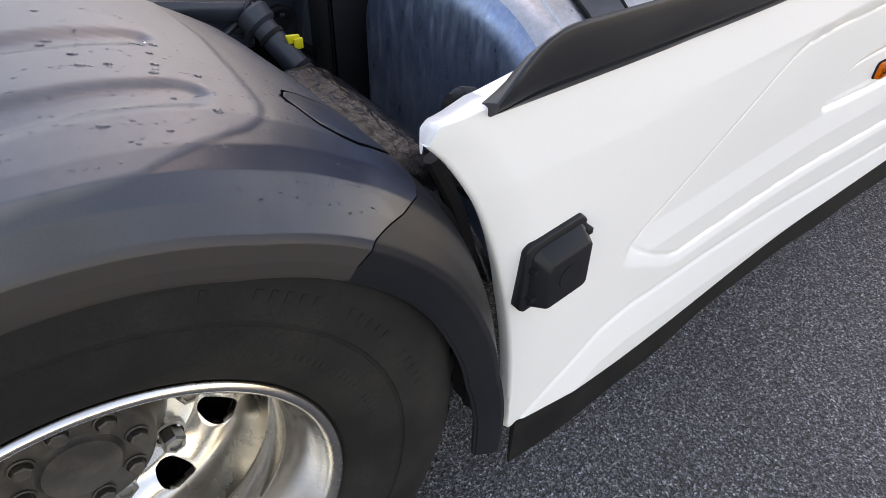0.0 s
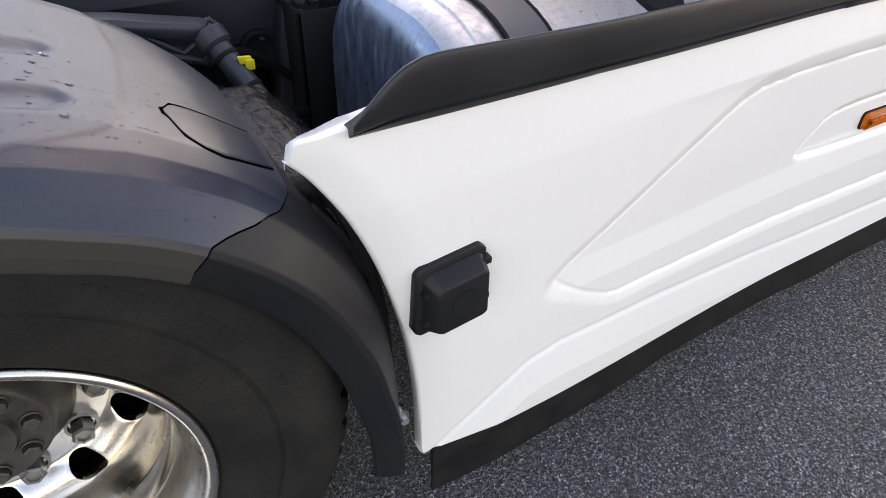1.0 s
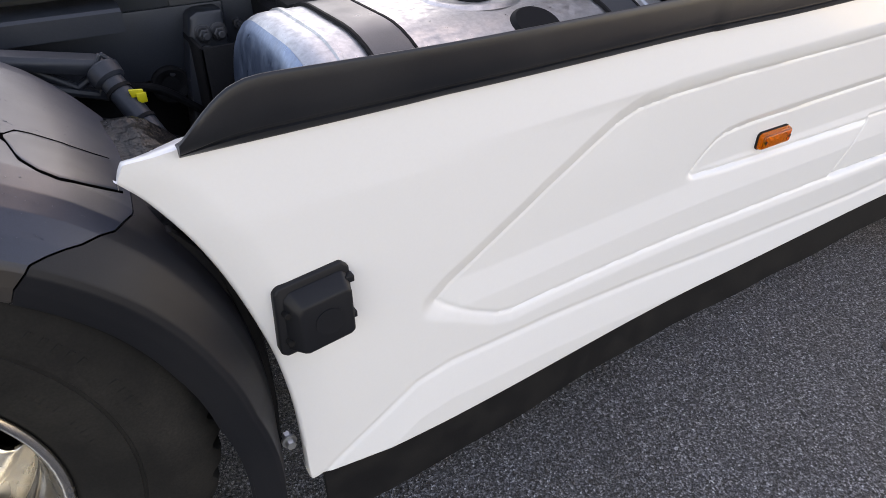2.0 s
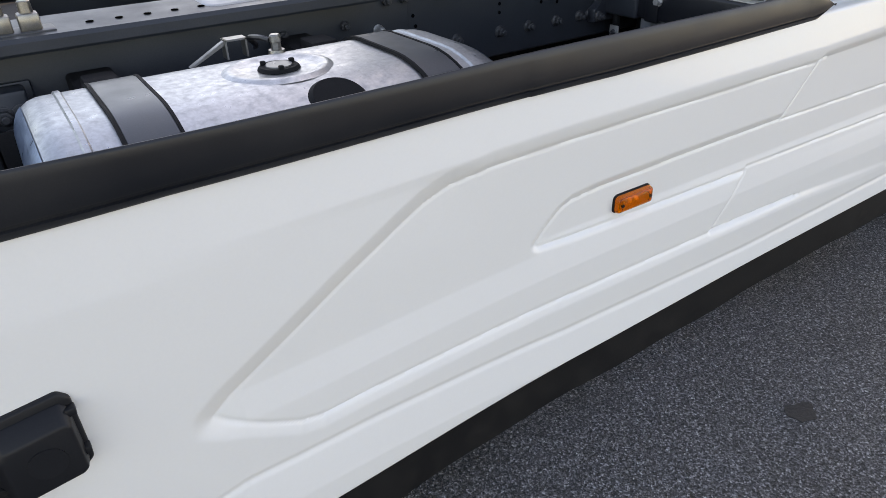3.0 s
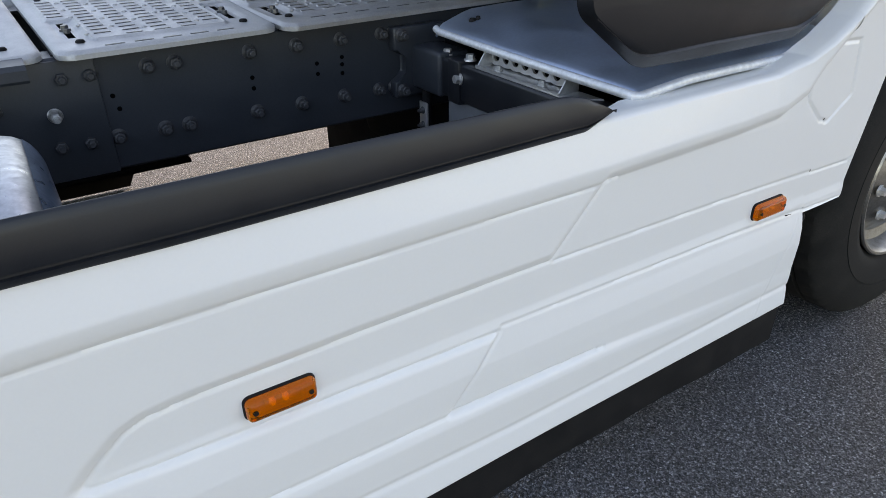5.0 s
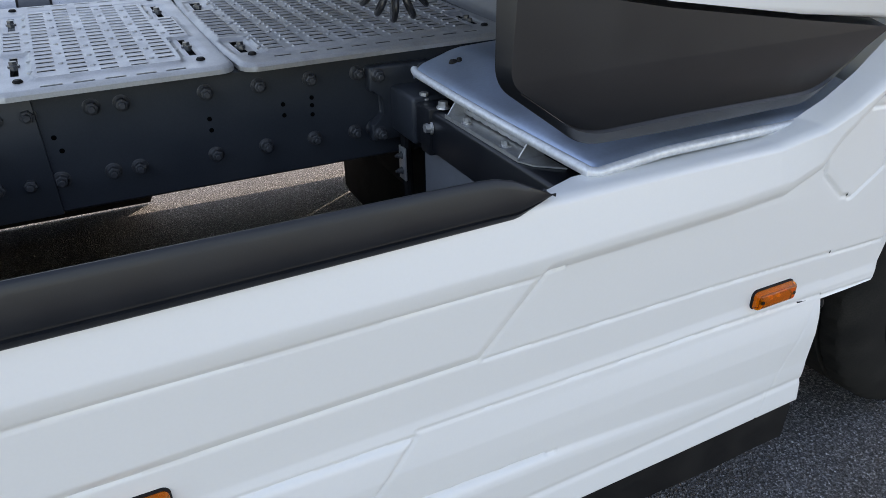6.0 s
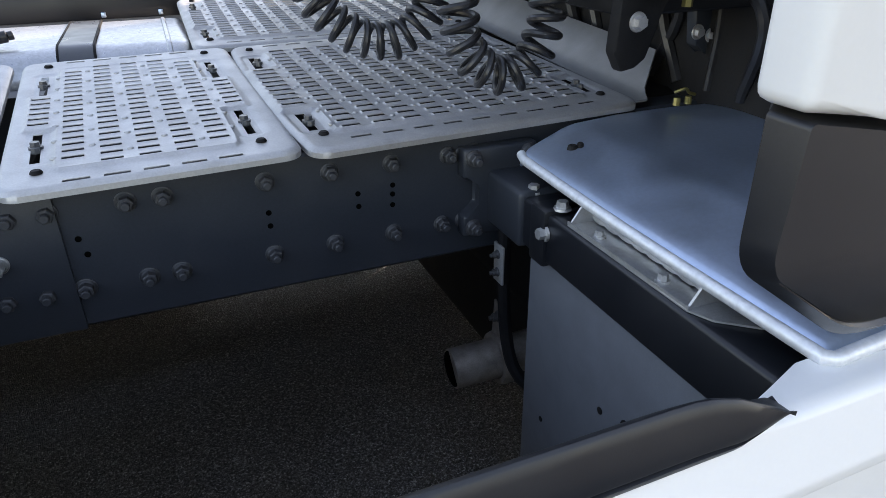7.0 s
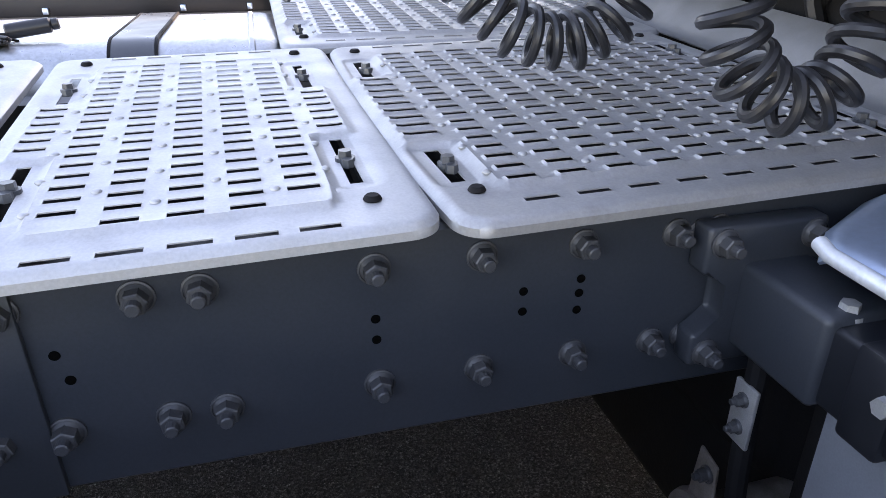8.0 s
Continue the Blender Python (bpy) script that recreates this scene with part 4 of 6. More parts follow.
bolt_one = part("bolt", bolt_mesh(), BOLT, near_rail, "painted flange nut with protruding thread", angle=25)
bolt_one.matrix_basis = Matrix.Translation((1.936, WEB, 0.947))
rng = random.Random(7)
ROW_UP = [1.992, 2.114, 2.174, 2.351, 2.472, 2.595, 2.715, 2.772]
ROW_LOW = [1.960, 2.020, 2.125, 2.181, 2.351, 2.471, 2.593, 2.700]
for x, z in [(x, 0.948) for x in ROW_UP] + [(x, 0.799) for x in ROW_LOW] + [(2.748, 0.945), (2.748, 0.80), (0.706, 0.872), (0.962, 0.875), (0.966, 0.825), (0.974, 0.772), (0.62, 0.80), (0.87, 0.75), (0.50, 0.86), (1.05, 0.84), (1.25, 0.84), (1.45, 0.84), (1.62, 0.90), (1.80, 0.90), (1.05, 0.76), (1.90, 0.80)]:
    piece("bolt", bolt_one.data, Matrix.Translation((x, WEB, z)) @ Matrix.Rotation(rng.uniform(0, 6), 4, "Y"), near_rail, "painted flange nut with protruding thread")
bright = part("bolt", bolt_mesh(), STEEL, near_rail, "bright zinc-plated flange nut", angle=25)
bright.matrix_basis = Matrix.Translation((1.905, WEB - 0.008, 0.872)) @ Matrix.Diagonal((0.85, 1.5, 0.85, 1))
# drilled holes: dark countersunk plugs a little behind the face, their black standing for the shade inside
hole = bmesh.new()
lathe(hole, [(0.003, 0.0054), (-0.0012, 0.0054), (-0.0012, 0.0)], (0, 0), 18)
hole_one = None
for x, z in [(2.028, 0.893), (2.036, 0.862), (2.350, 0.885), (2.350, 0.858), (2.524, 0.895), (2.524, 0.868), (2.596, 0.902), (2.595, 0.883), (2.594, 0.860)]:
    if hole_one is None:
        hole_one = part("drilled_hole", hole, HOLE, near_rail, "small drilled hole")
        hole_one.matrix_basis = Matrix.Translation((x, WEB, z))
    else:
        piece("drilled_hole", hole_one.data, Matrix.Translation((x, WEB, z)), near_rail, "small drilled hole")
bm = bmesh.new()
box(bm, 0.9, 2.006, WEB - 0.008, WEB + 0.001, 0.720, 0.985, 0.002)
part("reinforcing_plate", bm, CHASSIS, near_rail, "flat reinforcing plate bolted on the rail")
bm = bmesh.new()
box(bm, 0.35, 1.02, WEB - 0.016, WEB - 0.007, 0.735, 0.900, 0.006)
part("bracket_plate", bm, CHASSIS, near_rail)
# mounting profile on the rail's top, with a row of holes
bm = bmesh.new()
prism(bm, [(0.772, 0.968), (0.768, 0.974), (0.768, 0.994), (0.776, 1.003), (0.95, 1.012), (0.95, 1.004), (0.786, 0.995), (0.780, 0.988), (0.780, 0.968)], "x", -1.5, 1.876, 0)
profile_bar = part("mounting_profile", bm, CHASSIS, truck, "dark angled mounting profile along the rail's top", angle=30)
hole2 = bmesh.new()
cyl(hole2, (0, 0, 0.0), (0, 0, 0.0015), 0.0085, 0.0085, 16)
h2 = None
for k in range(9):
    m = Matrix.Translation((1.17 + 0.062 * k, 0.835, 1.0065))
    if h2 is None:
        h2 = part("drilled_hole", hole2, HOLE, profile_bar)
        h2.matrix_basis = m
    else:
        piece("drilled_hole", h2.data, m, profile_bar)
for x in (1.0, 1.055):
    bm = bmesh.new()
    box(bm, x - 0.021, x + 0.021, 0.815, 0.857, 1.004, 1.042, 0.006)
    cyl(bm, (x, 0.836, 1.040), (x, 0.836, 1.066), 0.014, 0.013, 16, 0.002)
    part("square_nut", bm, NUT, profile_bar, "large steel nut on the profile")
bm = bmesh.new()
box(bm, 0.80, 1.10, 0.80, 0.90, 0.999, 1.008, 0.003)
part("clamp_plate", bm, CHASSIS, profile_bar)

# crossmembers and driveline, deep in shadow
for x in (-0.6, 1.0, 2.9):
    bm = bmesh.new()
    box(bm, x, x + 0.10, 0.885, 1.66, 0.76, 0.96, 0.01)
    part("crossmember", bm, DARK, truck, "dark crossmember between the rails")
# added slab that keeps sun from falling between the rails
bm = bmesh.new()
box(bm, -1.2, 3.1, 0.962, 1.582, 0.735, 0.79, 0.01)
part("rail_gap_block", bm, DARK, truck, "unseen dark slab added between the rails to block the sun")
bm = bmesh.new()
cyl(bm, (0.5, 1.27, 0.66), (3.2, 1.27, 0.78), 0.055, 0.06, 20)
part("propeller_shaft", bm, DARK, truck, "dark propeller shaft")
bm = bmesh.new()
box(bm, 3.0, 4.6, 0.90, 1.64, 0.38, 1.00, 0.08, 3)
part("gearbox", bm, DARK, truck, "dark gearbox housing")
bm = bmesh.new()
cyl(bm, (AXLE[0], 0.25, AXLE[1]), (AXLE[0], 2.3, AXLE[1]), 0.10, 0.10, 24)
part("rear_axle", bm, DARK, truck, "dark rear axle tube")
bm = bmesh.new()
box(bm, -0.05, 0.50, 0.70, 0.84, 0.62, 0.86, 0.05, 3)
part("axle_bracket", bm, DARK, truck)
# added box, out of view, that darkens the ground underneath
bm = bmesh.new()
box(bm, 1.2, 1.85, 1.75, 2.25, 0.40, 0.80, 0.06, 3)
part("underside_block", bm, DARK, truck, "unseen dark box added under the chassis to stop light")

# ---- fuel tank ----


def tank(name, x0, x1, y0, y1, z0, z1, rad, back, straps, parent_label, mat=TANK):
    def ring(x, grow):
        pts = []
        for cy, cz, a0 in ((y1 - back, z1 - back, 0), (y0 + rad, z1 - rad, 90), (y0 + rad, z0 + rad, 180), (y1 - back, z0 + back, 270)):
            r = rad if a0 in (90, 180) else back
            for k in range(15):
                a = radians(a0 + 90 * k / 14)
                pts.append((x, cy + (r + grow) * math.cos(a), cz + (r + grow) * math.sin(a)))
        return pts

    nose = [(0.000, -0.060), (0.002, -0.050), (0.007, -0.036), (0.014, -0.0235), (0.024, -0.0125), (0.036, -0.005), (0.050, -0.001), (0.062, 0.0), (0.078, 0.0), (0.081, 0.004), (0.090, 0.004), (0.093, 0.0)]
    rows = [(x0 + a, g) for a, g in nose] + [(x1 - a, g) for a, g in nose[::-1]]
    verts, n = [], 60
    for x, g in rows:
        verts += ring(x, g)
    faces = []
    for i in range(len(rows) - 1):
        for k in range(n):
            faces.append((i * n + k, i * n + (k + 1) % n, (i + 1) * n + (k + 1) % n, (i + 1) * n + k))
    faces += [tuple(range(n))[::-1], tuple(range((len(rows) - 1) * n, len(rows) * n))]
    body = part(name, (verts, [], faces), mat, truck, parent_label, angle=45)
    # end panels carry the sky's reflection as a blue tint
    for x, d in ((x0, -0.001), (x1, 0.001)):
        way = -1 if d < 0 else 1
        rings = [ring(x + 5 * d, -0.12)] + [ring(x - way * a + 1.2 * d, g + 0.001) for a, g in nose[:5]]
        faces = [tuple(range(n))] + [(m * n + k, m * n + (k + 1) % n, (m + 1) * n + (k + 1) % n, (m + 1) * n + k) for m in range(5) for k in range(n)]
        part("end_panel", (sum(rings, []), [], faces), TANK_END, body, "streaked tank end, tinted blue for the sky it reflects", angle=60)
    for sx, w in straps:
        verts = ring(sx, 0.007) + ring(sx + w, 0.007) + ring(sx - 0.005, 0.003) + ring(sx + w + 0.005, 0.003)
        faces = []
        for a, b in ((0, 1), (2, 0), (1, 3)):
            faces += [(a * n + k, a * n + (k + 1) % n, b * n + (k + 1) % n, b * n + k) for k in range(n)]
        st = part("strap", (verts, [], faces), STRAPM, body, "dark steel tank strap with rubber edges", angle=30)
        for ex in (sx - 0.007, sx + w + 0.001):
            verts = ring(ex, 0.001) + ring(ex, 0.008) + ring(ex + 0.006, 0.008) + ring(ex + 0.006, 0.001)
            faces = []
            for a, b in ((0, 1), (1, 2), (2, 3)):
                faces += [(a * n + k, a * n + (k + 1) % n, b * n + (k + 1) % n, b * n + k) for k in range(n)]
            part("rubber_edge", (verts, [], faces), SOFT, st, "black rubber strap edging")
    return body


near_tank = tank("fuel_tank", 0.958, 1.855, 0.030, 0.672, 0.32, 0.954, 0.29, 0.20, ((1.100, 0.080), (1.653, 0.075)), "silver aluminium fuel tank with two dark straps")
bm = bmesh.new()
rim = [(0.110, 0.9525), (0.103, 0.9545), (0.097, 0.9580), (0.090, 0.9590), (0.082, 0.9575), (0.074, 0.9550), (0.0, 0.9548)]
rings = [[bm.verts.new((1.424 + r * 1.04 * math.cos(a), 0.388 + r * 0.98 * math.sin(a), z)) for a in np.linspace(0, 2 * math.pi, 48, endpoint=False)] for r, z in rim[:-1]]
for r0, r1 in zip(rings, rings[1:]):
    for k in range(48):
        bm.faces.new((r0[k], r0[(k + 1) % 48], r1[(k + 1) % 48], r1[k]))
bm.faces.new(rings[-1])
part("cap_seat", bm, TANK, near_tank, "embossed round seat round the tank cap", angle=60)
bm = bmesh.new()
cyl(bm, (1.422, 0.377, 0.953), (1.422, 0.377, 0.9625), 0.0415, 0.040, 36, 0.003)
cap = part("tank_cap", bm, SOFT, near_tank, "low black screw cap on the tank")
bm = bmesh.new()
cyl(bm, (1.422, 0.377, 0.961), (1.422, 0.377, 0.9645), 0.027, 0.026, 30)
part("cap_disc", bm, STRAPM, cap)
for a in (0.3, 2.4, 4.5):
    bm = bmesh.new()
    box(bm, 1.422 + 0.032 * math.cos(a) - 0.005, 1.422 + 0.032 * math.cos(a) + 0.005, 0.377 + 0.032 * math.sin(a) - 0.005, 0.377 + 0.032 * math.sin(a) + 0.005, 0.960, 0.9695, 0.002)
    part("cap_lug", bm, SOFT, cap)
bm = bmesh.new()
cyl(bm, (1.465, 0.225, 0.895), (1.465, 0.205, 0.938), 0.060, 0.056, 36, 0.008)
part("filler_cap", bm, SOFT, near_tank, "ribbed black filler cap")
bm = bmesh.new()
cyl(bm, (1.474, 0.520, 0.938), (1.474, 0.520, 0.956), 0.020, 0.017, 20)
cyl(bm, (1.474, 0.520, 0.954), (1.474, 0.520, 0.972), 0.011, 0.011, 6)
cyl(bm, (1.474, 0.520, 0.970), (1.474, 0.520, 0.988), 0.0125, 0.012, 20, 0.003)
part("vent_valve", bm, NUT, near_tank, "small dull steel vent valve", angle=30)
bm = bmesh.new()
tube(bm, smooth_curve([(1.463, 0.525, 0.976), (1.452, 0.555, 0.978), (1.45, 0.62, 0.965), (1.49, 0.70, 0.93), (1.52, 0.80, 0.90)], 20), 0.006, 8)
part("vent_hose", bm, HOSE, near_tank)
bm = bmesh.new()
prism(bm, [(1.305, 0.930), (1.312, 0.928), (1.390, 0.9655), (1.386, 0.9735)], "y", 0.592, 0.606, 0.001)
box(bm, 1.386, 1.390, 0.585, 0.615, 0.935, 0.976)
box(bm, 1.387, 1.434, 0.585, 0.615, 0.972, 0.976)
box(bm, 1.430, 1.434, 0.585, 0.615, 0.935, 0.975)
part("lifting_bracket", bm, NUT, near_tank, "bent galvanised bracket on the tank's back", smooth=False)
for x in (1.14, 1.64):
    bm = bmesh.new()
    box(bm, x - 0.05, x + 0.05, 0.69, WEB - 0.008, 0.34, 0.90, 0.01)
    box(bm, x - 0.035, x + 0.035, 0.64, 0.72, 0.880, 0.925, 0.008)
    part("tank_bracket", bm, DARK, truck, "dark tank bracket on the rail")
# added plate that covers sunlit ground showing between tank and rail
bm = bmesh.new()
box(bm, 0.915, 1.04, 0.702, 0.712, 0.38, 0.84, 0.003)
box(bm, 0.915, 0.925, 0.702, WEB - 0.010, 0.38, 0.84, 0.003)
part("bracket_plate", bm, DARK, truck, "dark plate added to hide a sunlit gap between tank and rail")
far_tank = tank("far_fuel_tank", 0.90, 2.33, 1.76, 2.42, 0.40, 1.060, 0.095, 0.095, ((1.960, 0.085),), "silver far-side tank with a dark strap")
bm = bmesh.new()
for k in range(14):
    r = random.Random(k)
    p = [(1.74 + r.uniform(-0.03, 0.03), 1.86 + r.uniform(-0.04, 0.04), 1.06 + 0.02 * r.random()) for _ in range(6)]
    tube(bm, smooth_curve(p, 24), 0.003, 6)
part("cable_bundle", bm, HOSE, truck, "tangled black cables beside the walkway")
bm = bmesh.new()
cyl(bm, (1.75, 1.88, 1.082), (1.835, 1.90, 1.092), 0.016, 0.016, 18, 0.003)
cyl(bm, (1.835, 1.90, 1.092), (1.850, 1.903, 1.094), 0.012, 0.012, 14, 0.002)
part("plug_connector", bm, HOSE, truck, "black cable plug connector")

# ---- walkway plates ----


def walk_z(y):
    return 1.010 + (y - 0.84) * 0.062


def walkway_plate(w, d, cols, rows, border, pads, place, bow=0.0, half=0.0175, lip=0.0016, short=()):
    """An aluminium plate w x d: punched slots with raised lips on a raised field that steps back round four bolt pads, rolled edges, rounded corners.
    cols: x of the slot columns; rows: y of the slot rows; border: y of the edge slots; pads: (first, last) y of the long bolt slots; place: local to world."""
    corner, sy, thick = 0.036, 0.0058, 0.0015
    inner = cols[1:-1]
    a, b, near, far = cols[0] + 0.027, cols[-1] - 0.027, rows[0] - 0.017, rows[-1] + 0.017
    e0, e1 = cols[0] - 0.028, cols[-1] + 0.028
    p0, p1 = pads[0][1] + 0.012, pads[1][0] - 0.012
    field = [(a + 0.012, near), (b - 0.012, near), (b - 0.002, near + 0.012), (b, near + 0.05), (b, p0 - 0.01), (e1, p0), (e1, p1), (b, p1 + 0.01), (b, far - 0.05), (b - 0.002, far - 0.012), (b - 0.012, far),
             (a + 0.012, far), (a + 0.002, far - 0.012), (a, far - 0.05), (a, p1 + 0.01), (e0, p1), (e0, p0), (a, p0 - 0.01), (a, near + 0.05), (a + 0.002, near + 0.012)]
    slots = [(c, y, half, sy) for c in inner for y in rows if not (c in short and y in (rows[0], rows[-1]))]
    slots += [(c, y, half, sy) for c in (cols[0], cols[-1]) for y in rows if p0 + 0.012 < y < p1 - 0.012]
    slots += [(c + 0.004, y, 0.0205, 0.0048) for c in inner for y in border]
    slots += [(c, (u + v) / 2, 0.0080, (v - u) / 2) for c in (cols[0], cols[-1]) for u, v in pads]

    def lines(cuts, end, step):
        got = {0.0, 0.004, 0.008, 0.013, end - 0.013, end - 0.008, end - 0.004, end}
        for c, h in cuts:
            for k in (h, h + 0.0014, h + 0.0032):
                got |= {c - k, c + k}
        got = sorted(round(g, 5) for g in got if -1e-6 <= g <= end + 1e-6)
        out = [got[0]]
        for g in got[1:]:
            if g - out[-1] < 0.0004:
                continue
            n = max(1, math.ceil((g - out[-1]) / step))
            out += [out[-1] + (g - out[-1]) * (k + 1) / n for k in range(n)]
        out[-1] = end
        return np.array(out)

    us = lines({(c, h) for c, _, h, _ in slots}, w, 0.009)
    vs = lines({(y, h) for _, y, _, h in slots}, d, 0.008)
    U, V = np.meshgrid(us, vs, indexing="ij")
    # rounded corners
    dx, dy = np.minimum(U, w - U), np.minimum(V, d - V)
    r = np.hypot(corner - dx, corner - dy)
    tight = (dx < corner) & (dy < corner) & (r > corner)
    k = np.where(tight, corner / np.maximum(r, 1e-9), 1.0)
    U = np.where(tight, np.where(U < w / 2, corner - (corner - dx) * k, w - corner + (corner - dx) * k), U)
    V = np.where(tight, np.where(V < d / 2, corner - (corner - dy) * k, d - corner + (corner - dy) * k), V)
    dx, dy = np.minimum(U, w - U), np.minimum(V, d - V)
    edge = np.where((dx < corner) & (dy < corner), corner - np.hypot(corner - dx, corner - dy), np.minimum(dx, dy))
    H = -0.008 * np.clip(1 - edge / 0.012, 0, 1) ** 2
    o = outside(field, U, V)
    H += 0.0042 * np.clip(-o / 0.006, 0, 1) + 0.0016 * np.exp(-((o + 0.007) / 0.004) ** 2)
    for c in (cols[0], cols[-1]):
        for u, v in pads:
            q = np.hypot(np.maximum(np.abs(U - c) - 0.006, 0), np.maximum(np.abs(V - (u + v) / 2) - (v - u) / 2, 0))
            H -= 0.0030 * np.clip((0.020 - q) / 0.006, 0, 1)
    hole = np.zeros((len(us) - 1, len(vs) - 1), bool)
    mu, mv = (us[1:] + us[:-1]) / 2, (vs[1:] + vs[:-1]) / 2
    for c, y, h, g in slots:
        q = np.hypot(np.maximum(np.abs(U - c) - h, 0), np.maximum(np.abs(V - y) - g, 0))
        H += (lip if g < 0.01 and y not in border else 0.0006) * np.clip(1 - q / 0.0033, 0, 1)
        hole |= (np.abs(mu - c) < h)[:, None] & (np.abs(mv - y) < g)[None, :]
    bend = -bow * np.sin(np.pi * np.clip(V / d, 0, 1)) * np.clip(1 - U / 0.06, 0, 1)
    verts, faces = [], []

    def put(u, v, z):
        verts.append(place(float(u), float(v), float(z)))
        return len(verts) - 1

    top = [[put(U[i, j] + bend[i, j], V[i, j], H[i, j]) for j in range(len(vs))] for i in range(len(us))]
    low = {}

    def under(i, j):
        if (i, j) not in low:
            low[i, j] = put(U[i, j] + bend[i, j], V[i, j], H[i, j] - (thick if 0 < i < len(us) - 1 and 0 < j < len(vs) - 1 else 0.010))
        return low[i, j]

    ni, nj = hole.shape
    for i in range(ni):
        for j in range(nj):
            if hole[i, j]:
                continue
            faces.append((top[i][j], top[i + 1][j], top[i + 1][j + 1], top[i][j + 1]))
            for di, dj, p, q in ((-1, 0, (i, j), (i, j + 1)), (1, 0, (i + 1, j + 1), (i + 1, j)), (0, -1, (i + 1, j), (i, j)), (0, 1, (i, j + 1), (i + 1, j + 1))):
                u, v = i + di, j + dj
                if not (0 <= u < ni and 0 <= v < nj) or hole[u, v]:
                    faces.append((top[p[0]][p[1]], top[q[0]][q[1]], under(*q), under(*p)))
    return verts, [], faces


def plate_bolt(place, u, v, parent, slotted=True):
    x, y, z = place(u, v, 0.0)
    bm = bmesh.new()
    if slotted:
        cyl(bm, (x, y, z - 0.008), (x, y, z + 0.0015), 0.0125, 0.0125, 18)
        cyl(bm, (x, y, z + 0.0015), (x, y, z + 0.010), 0.0092, 0.0084, 6)
        cyl(bm, (x + 0.001, y - 0.017, z - 0.006), (x + 0.001, y - 0.017, z + 0.004), 0.0085, 0.0075, 6)
        part("bolt", bm, STRAPM, parent, "hexagon bolt in a slot", smooth=False)
    else:
        cyl(bm, (x, y, z - 0.001), (x, y, z + 0.006), 0.0105, 0.0090, 16, 0.002)
        part("rubber_stud", bm, SOFT, parent, "black rubber stud")


def plate_at(x0, y0, turn):
    c, q = math.cos(radians(turn)), math.sin(radians(turn))
    return lambda u, v, z: (x0 + c * u - q * v, y0 + q * u + c * v, walk_z(y0 + q * u + c * v) + z)


def run(first, step, n):
    return [round(first + step * k, 5) for k in range(n)]


PLATES = [
    (plate_at(1.937, 0.814, 2.9), 0.488, 0.826, run(0.0535, 0.0609, 7), run(0.076, 0.0335, 20), (0.018, 0.796), ((0.122, 0.272), (0.527, 0.682)), 0.0, 0.0178, 0.0012, True, "pale aluminium walkway plate with punched slots"),
    (plate_at(2.435, 0.821, 2.9), 0.740, 0.832, run(0.0370, 0.0640, 11), run(0.088, 0.0345, 19), (0.041, 0.800), ((0.112, 0.217), (0.582, 0.697)), 0.020, 0.0185, 0.0030, False, "aluminium walkway plate with staggered raised slots"),
    (plate_at(2.302, 1.672, 0), 0.870, 0.765, run(0.0450, 0.0640, 13), run(0.085, 0.0345, 18), (0.034, 0.735), ((0.120, 0.230), (0.540, 0.660)), 0.0, 0.0185, 0.0024, False, "sunlit far aluminium walkway plate with punched slots"),
    (plate_at(1.425, 0.806, 2.9), 0.490, 0.830, run(0.0535, 0.0609, 7), run(0.080, 0.0335, 20), (0.020, 0.800), ((0.126, 0.276), (0.531, 0.686)), 0.0, 0.0178, 0.0012, True, "aluminium walkway plate with punched slots"),
]
for place, pw, pd, pc, pr, pb, pp, pbow, half_slot, lip_h, cut, text in PLATES:
    plate = part("walkway_plate", walkway_plate(pw, pd, pc, pr, pb, pp, place, pbow, half_slot, lip_h, (pc[1], pc[-2]) if cut else ()), PALE if cut else TREAD, truck, text, angle=40)
    for bx in (pc[0], pc[-1]):
        for (u, v), by in zip(pp, (0.068 if cut else 0.078, pd - 0.060)):
            plate_bolt(place, bx, (u + v) / 2, plate)
            plate_bolt(place, bx + 0.006, by, plate, False)
    dimple = bmesh.new()
    for c, nx in enumerate(zip(pc, pc[1:])):
        for k in range(7):
            x, y, z = place(sum(nx) / 2, 0.115 + (pd - 0.22) * (k + 0.5 * (c % 2)) / 7, 0.0042)
            bmesh.ops.create_icosphere(dimple, subdivisions=2, radius=1.0, matrix=Matrix.Translation((x, y, z)) @ Matrix.Diagonal((0.0062, 0.0062, 0.0034, 1)))
    tagged(part("tread_texture", dimple, PALE if cut else TREAD, plate), kind="stuff")
# supports under the plates
for x in (1.95, 2.38, 2.50, 3.12):
    bm = bmesh.new()
    box(bm, x - 0.02, x + 0.02, 0.89, 1.645, 0.970, 0.994, 0.003)
    part("walkway_support", bm, DARK, truck, "dark support under the walkway")


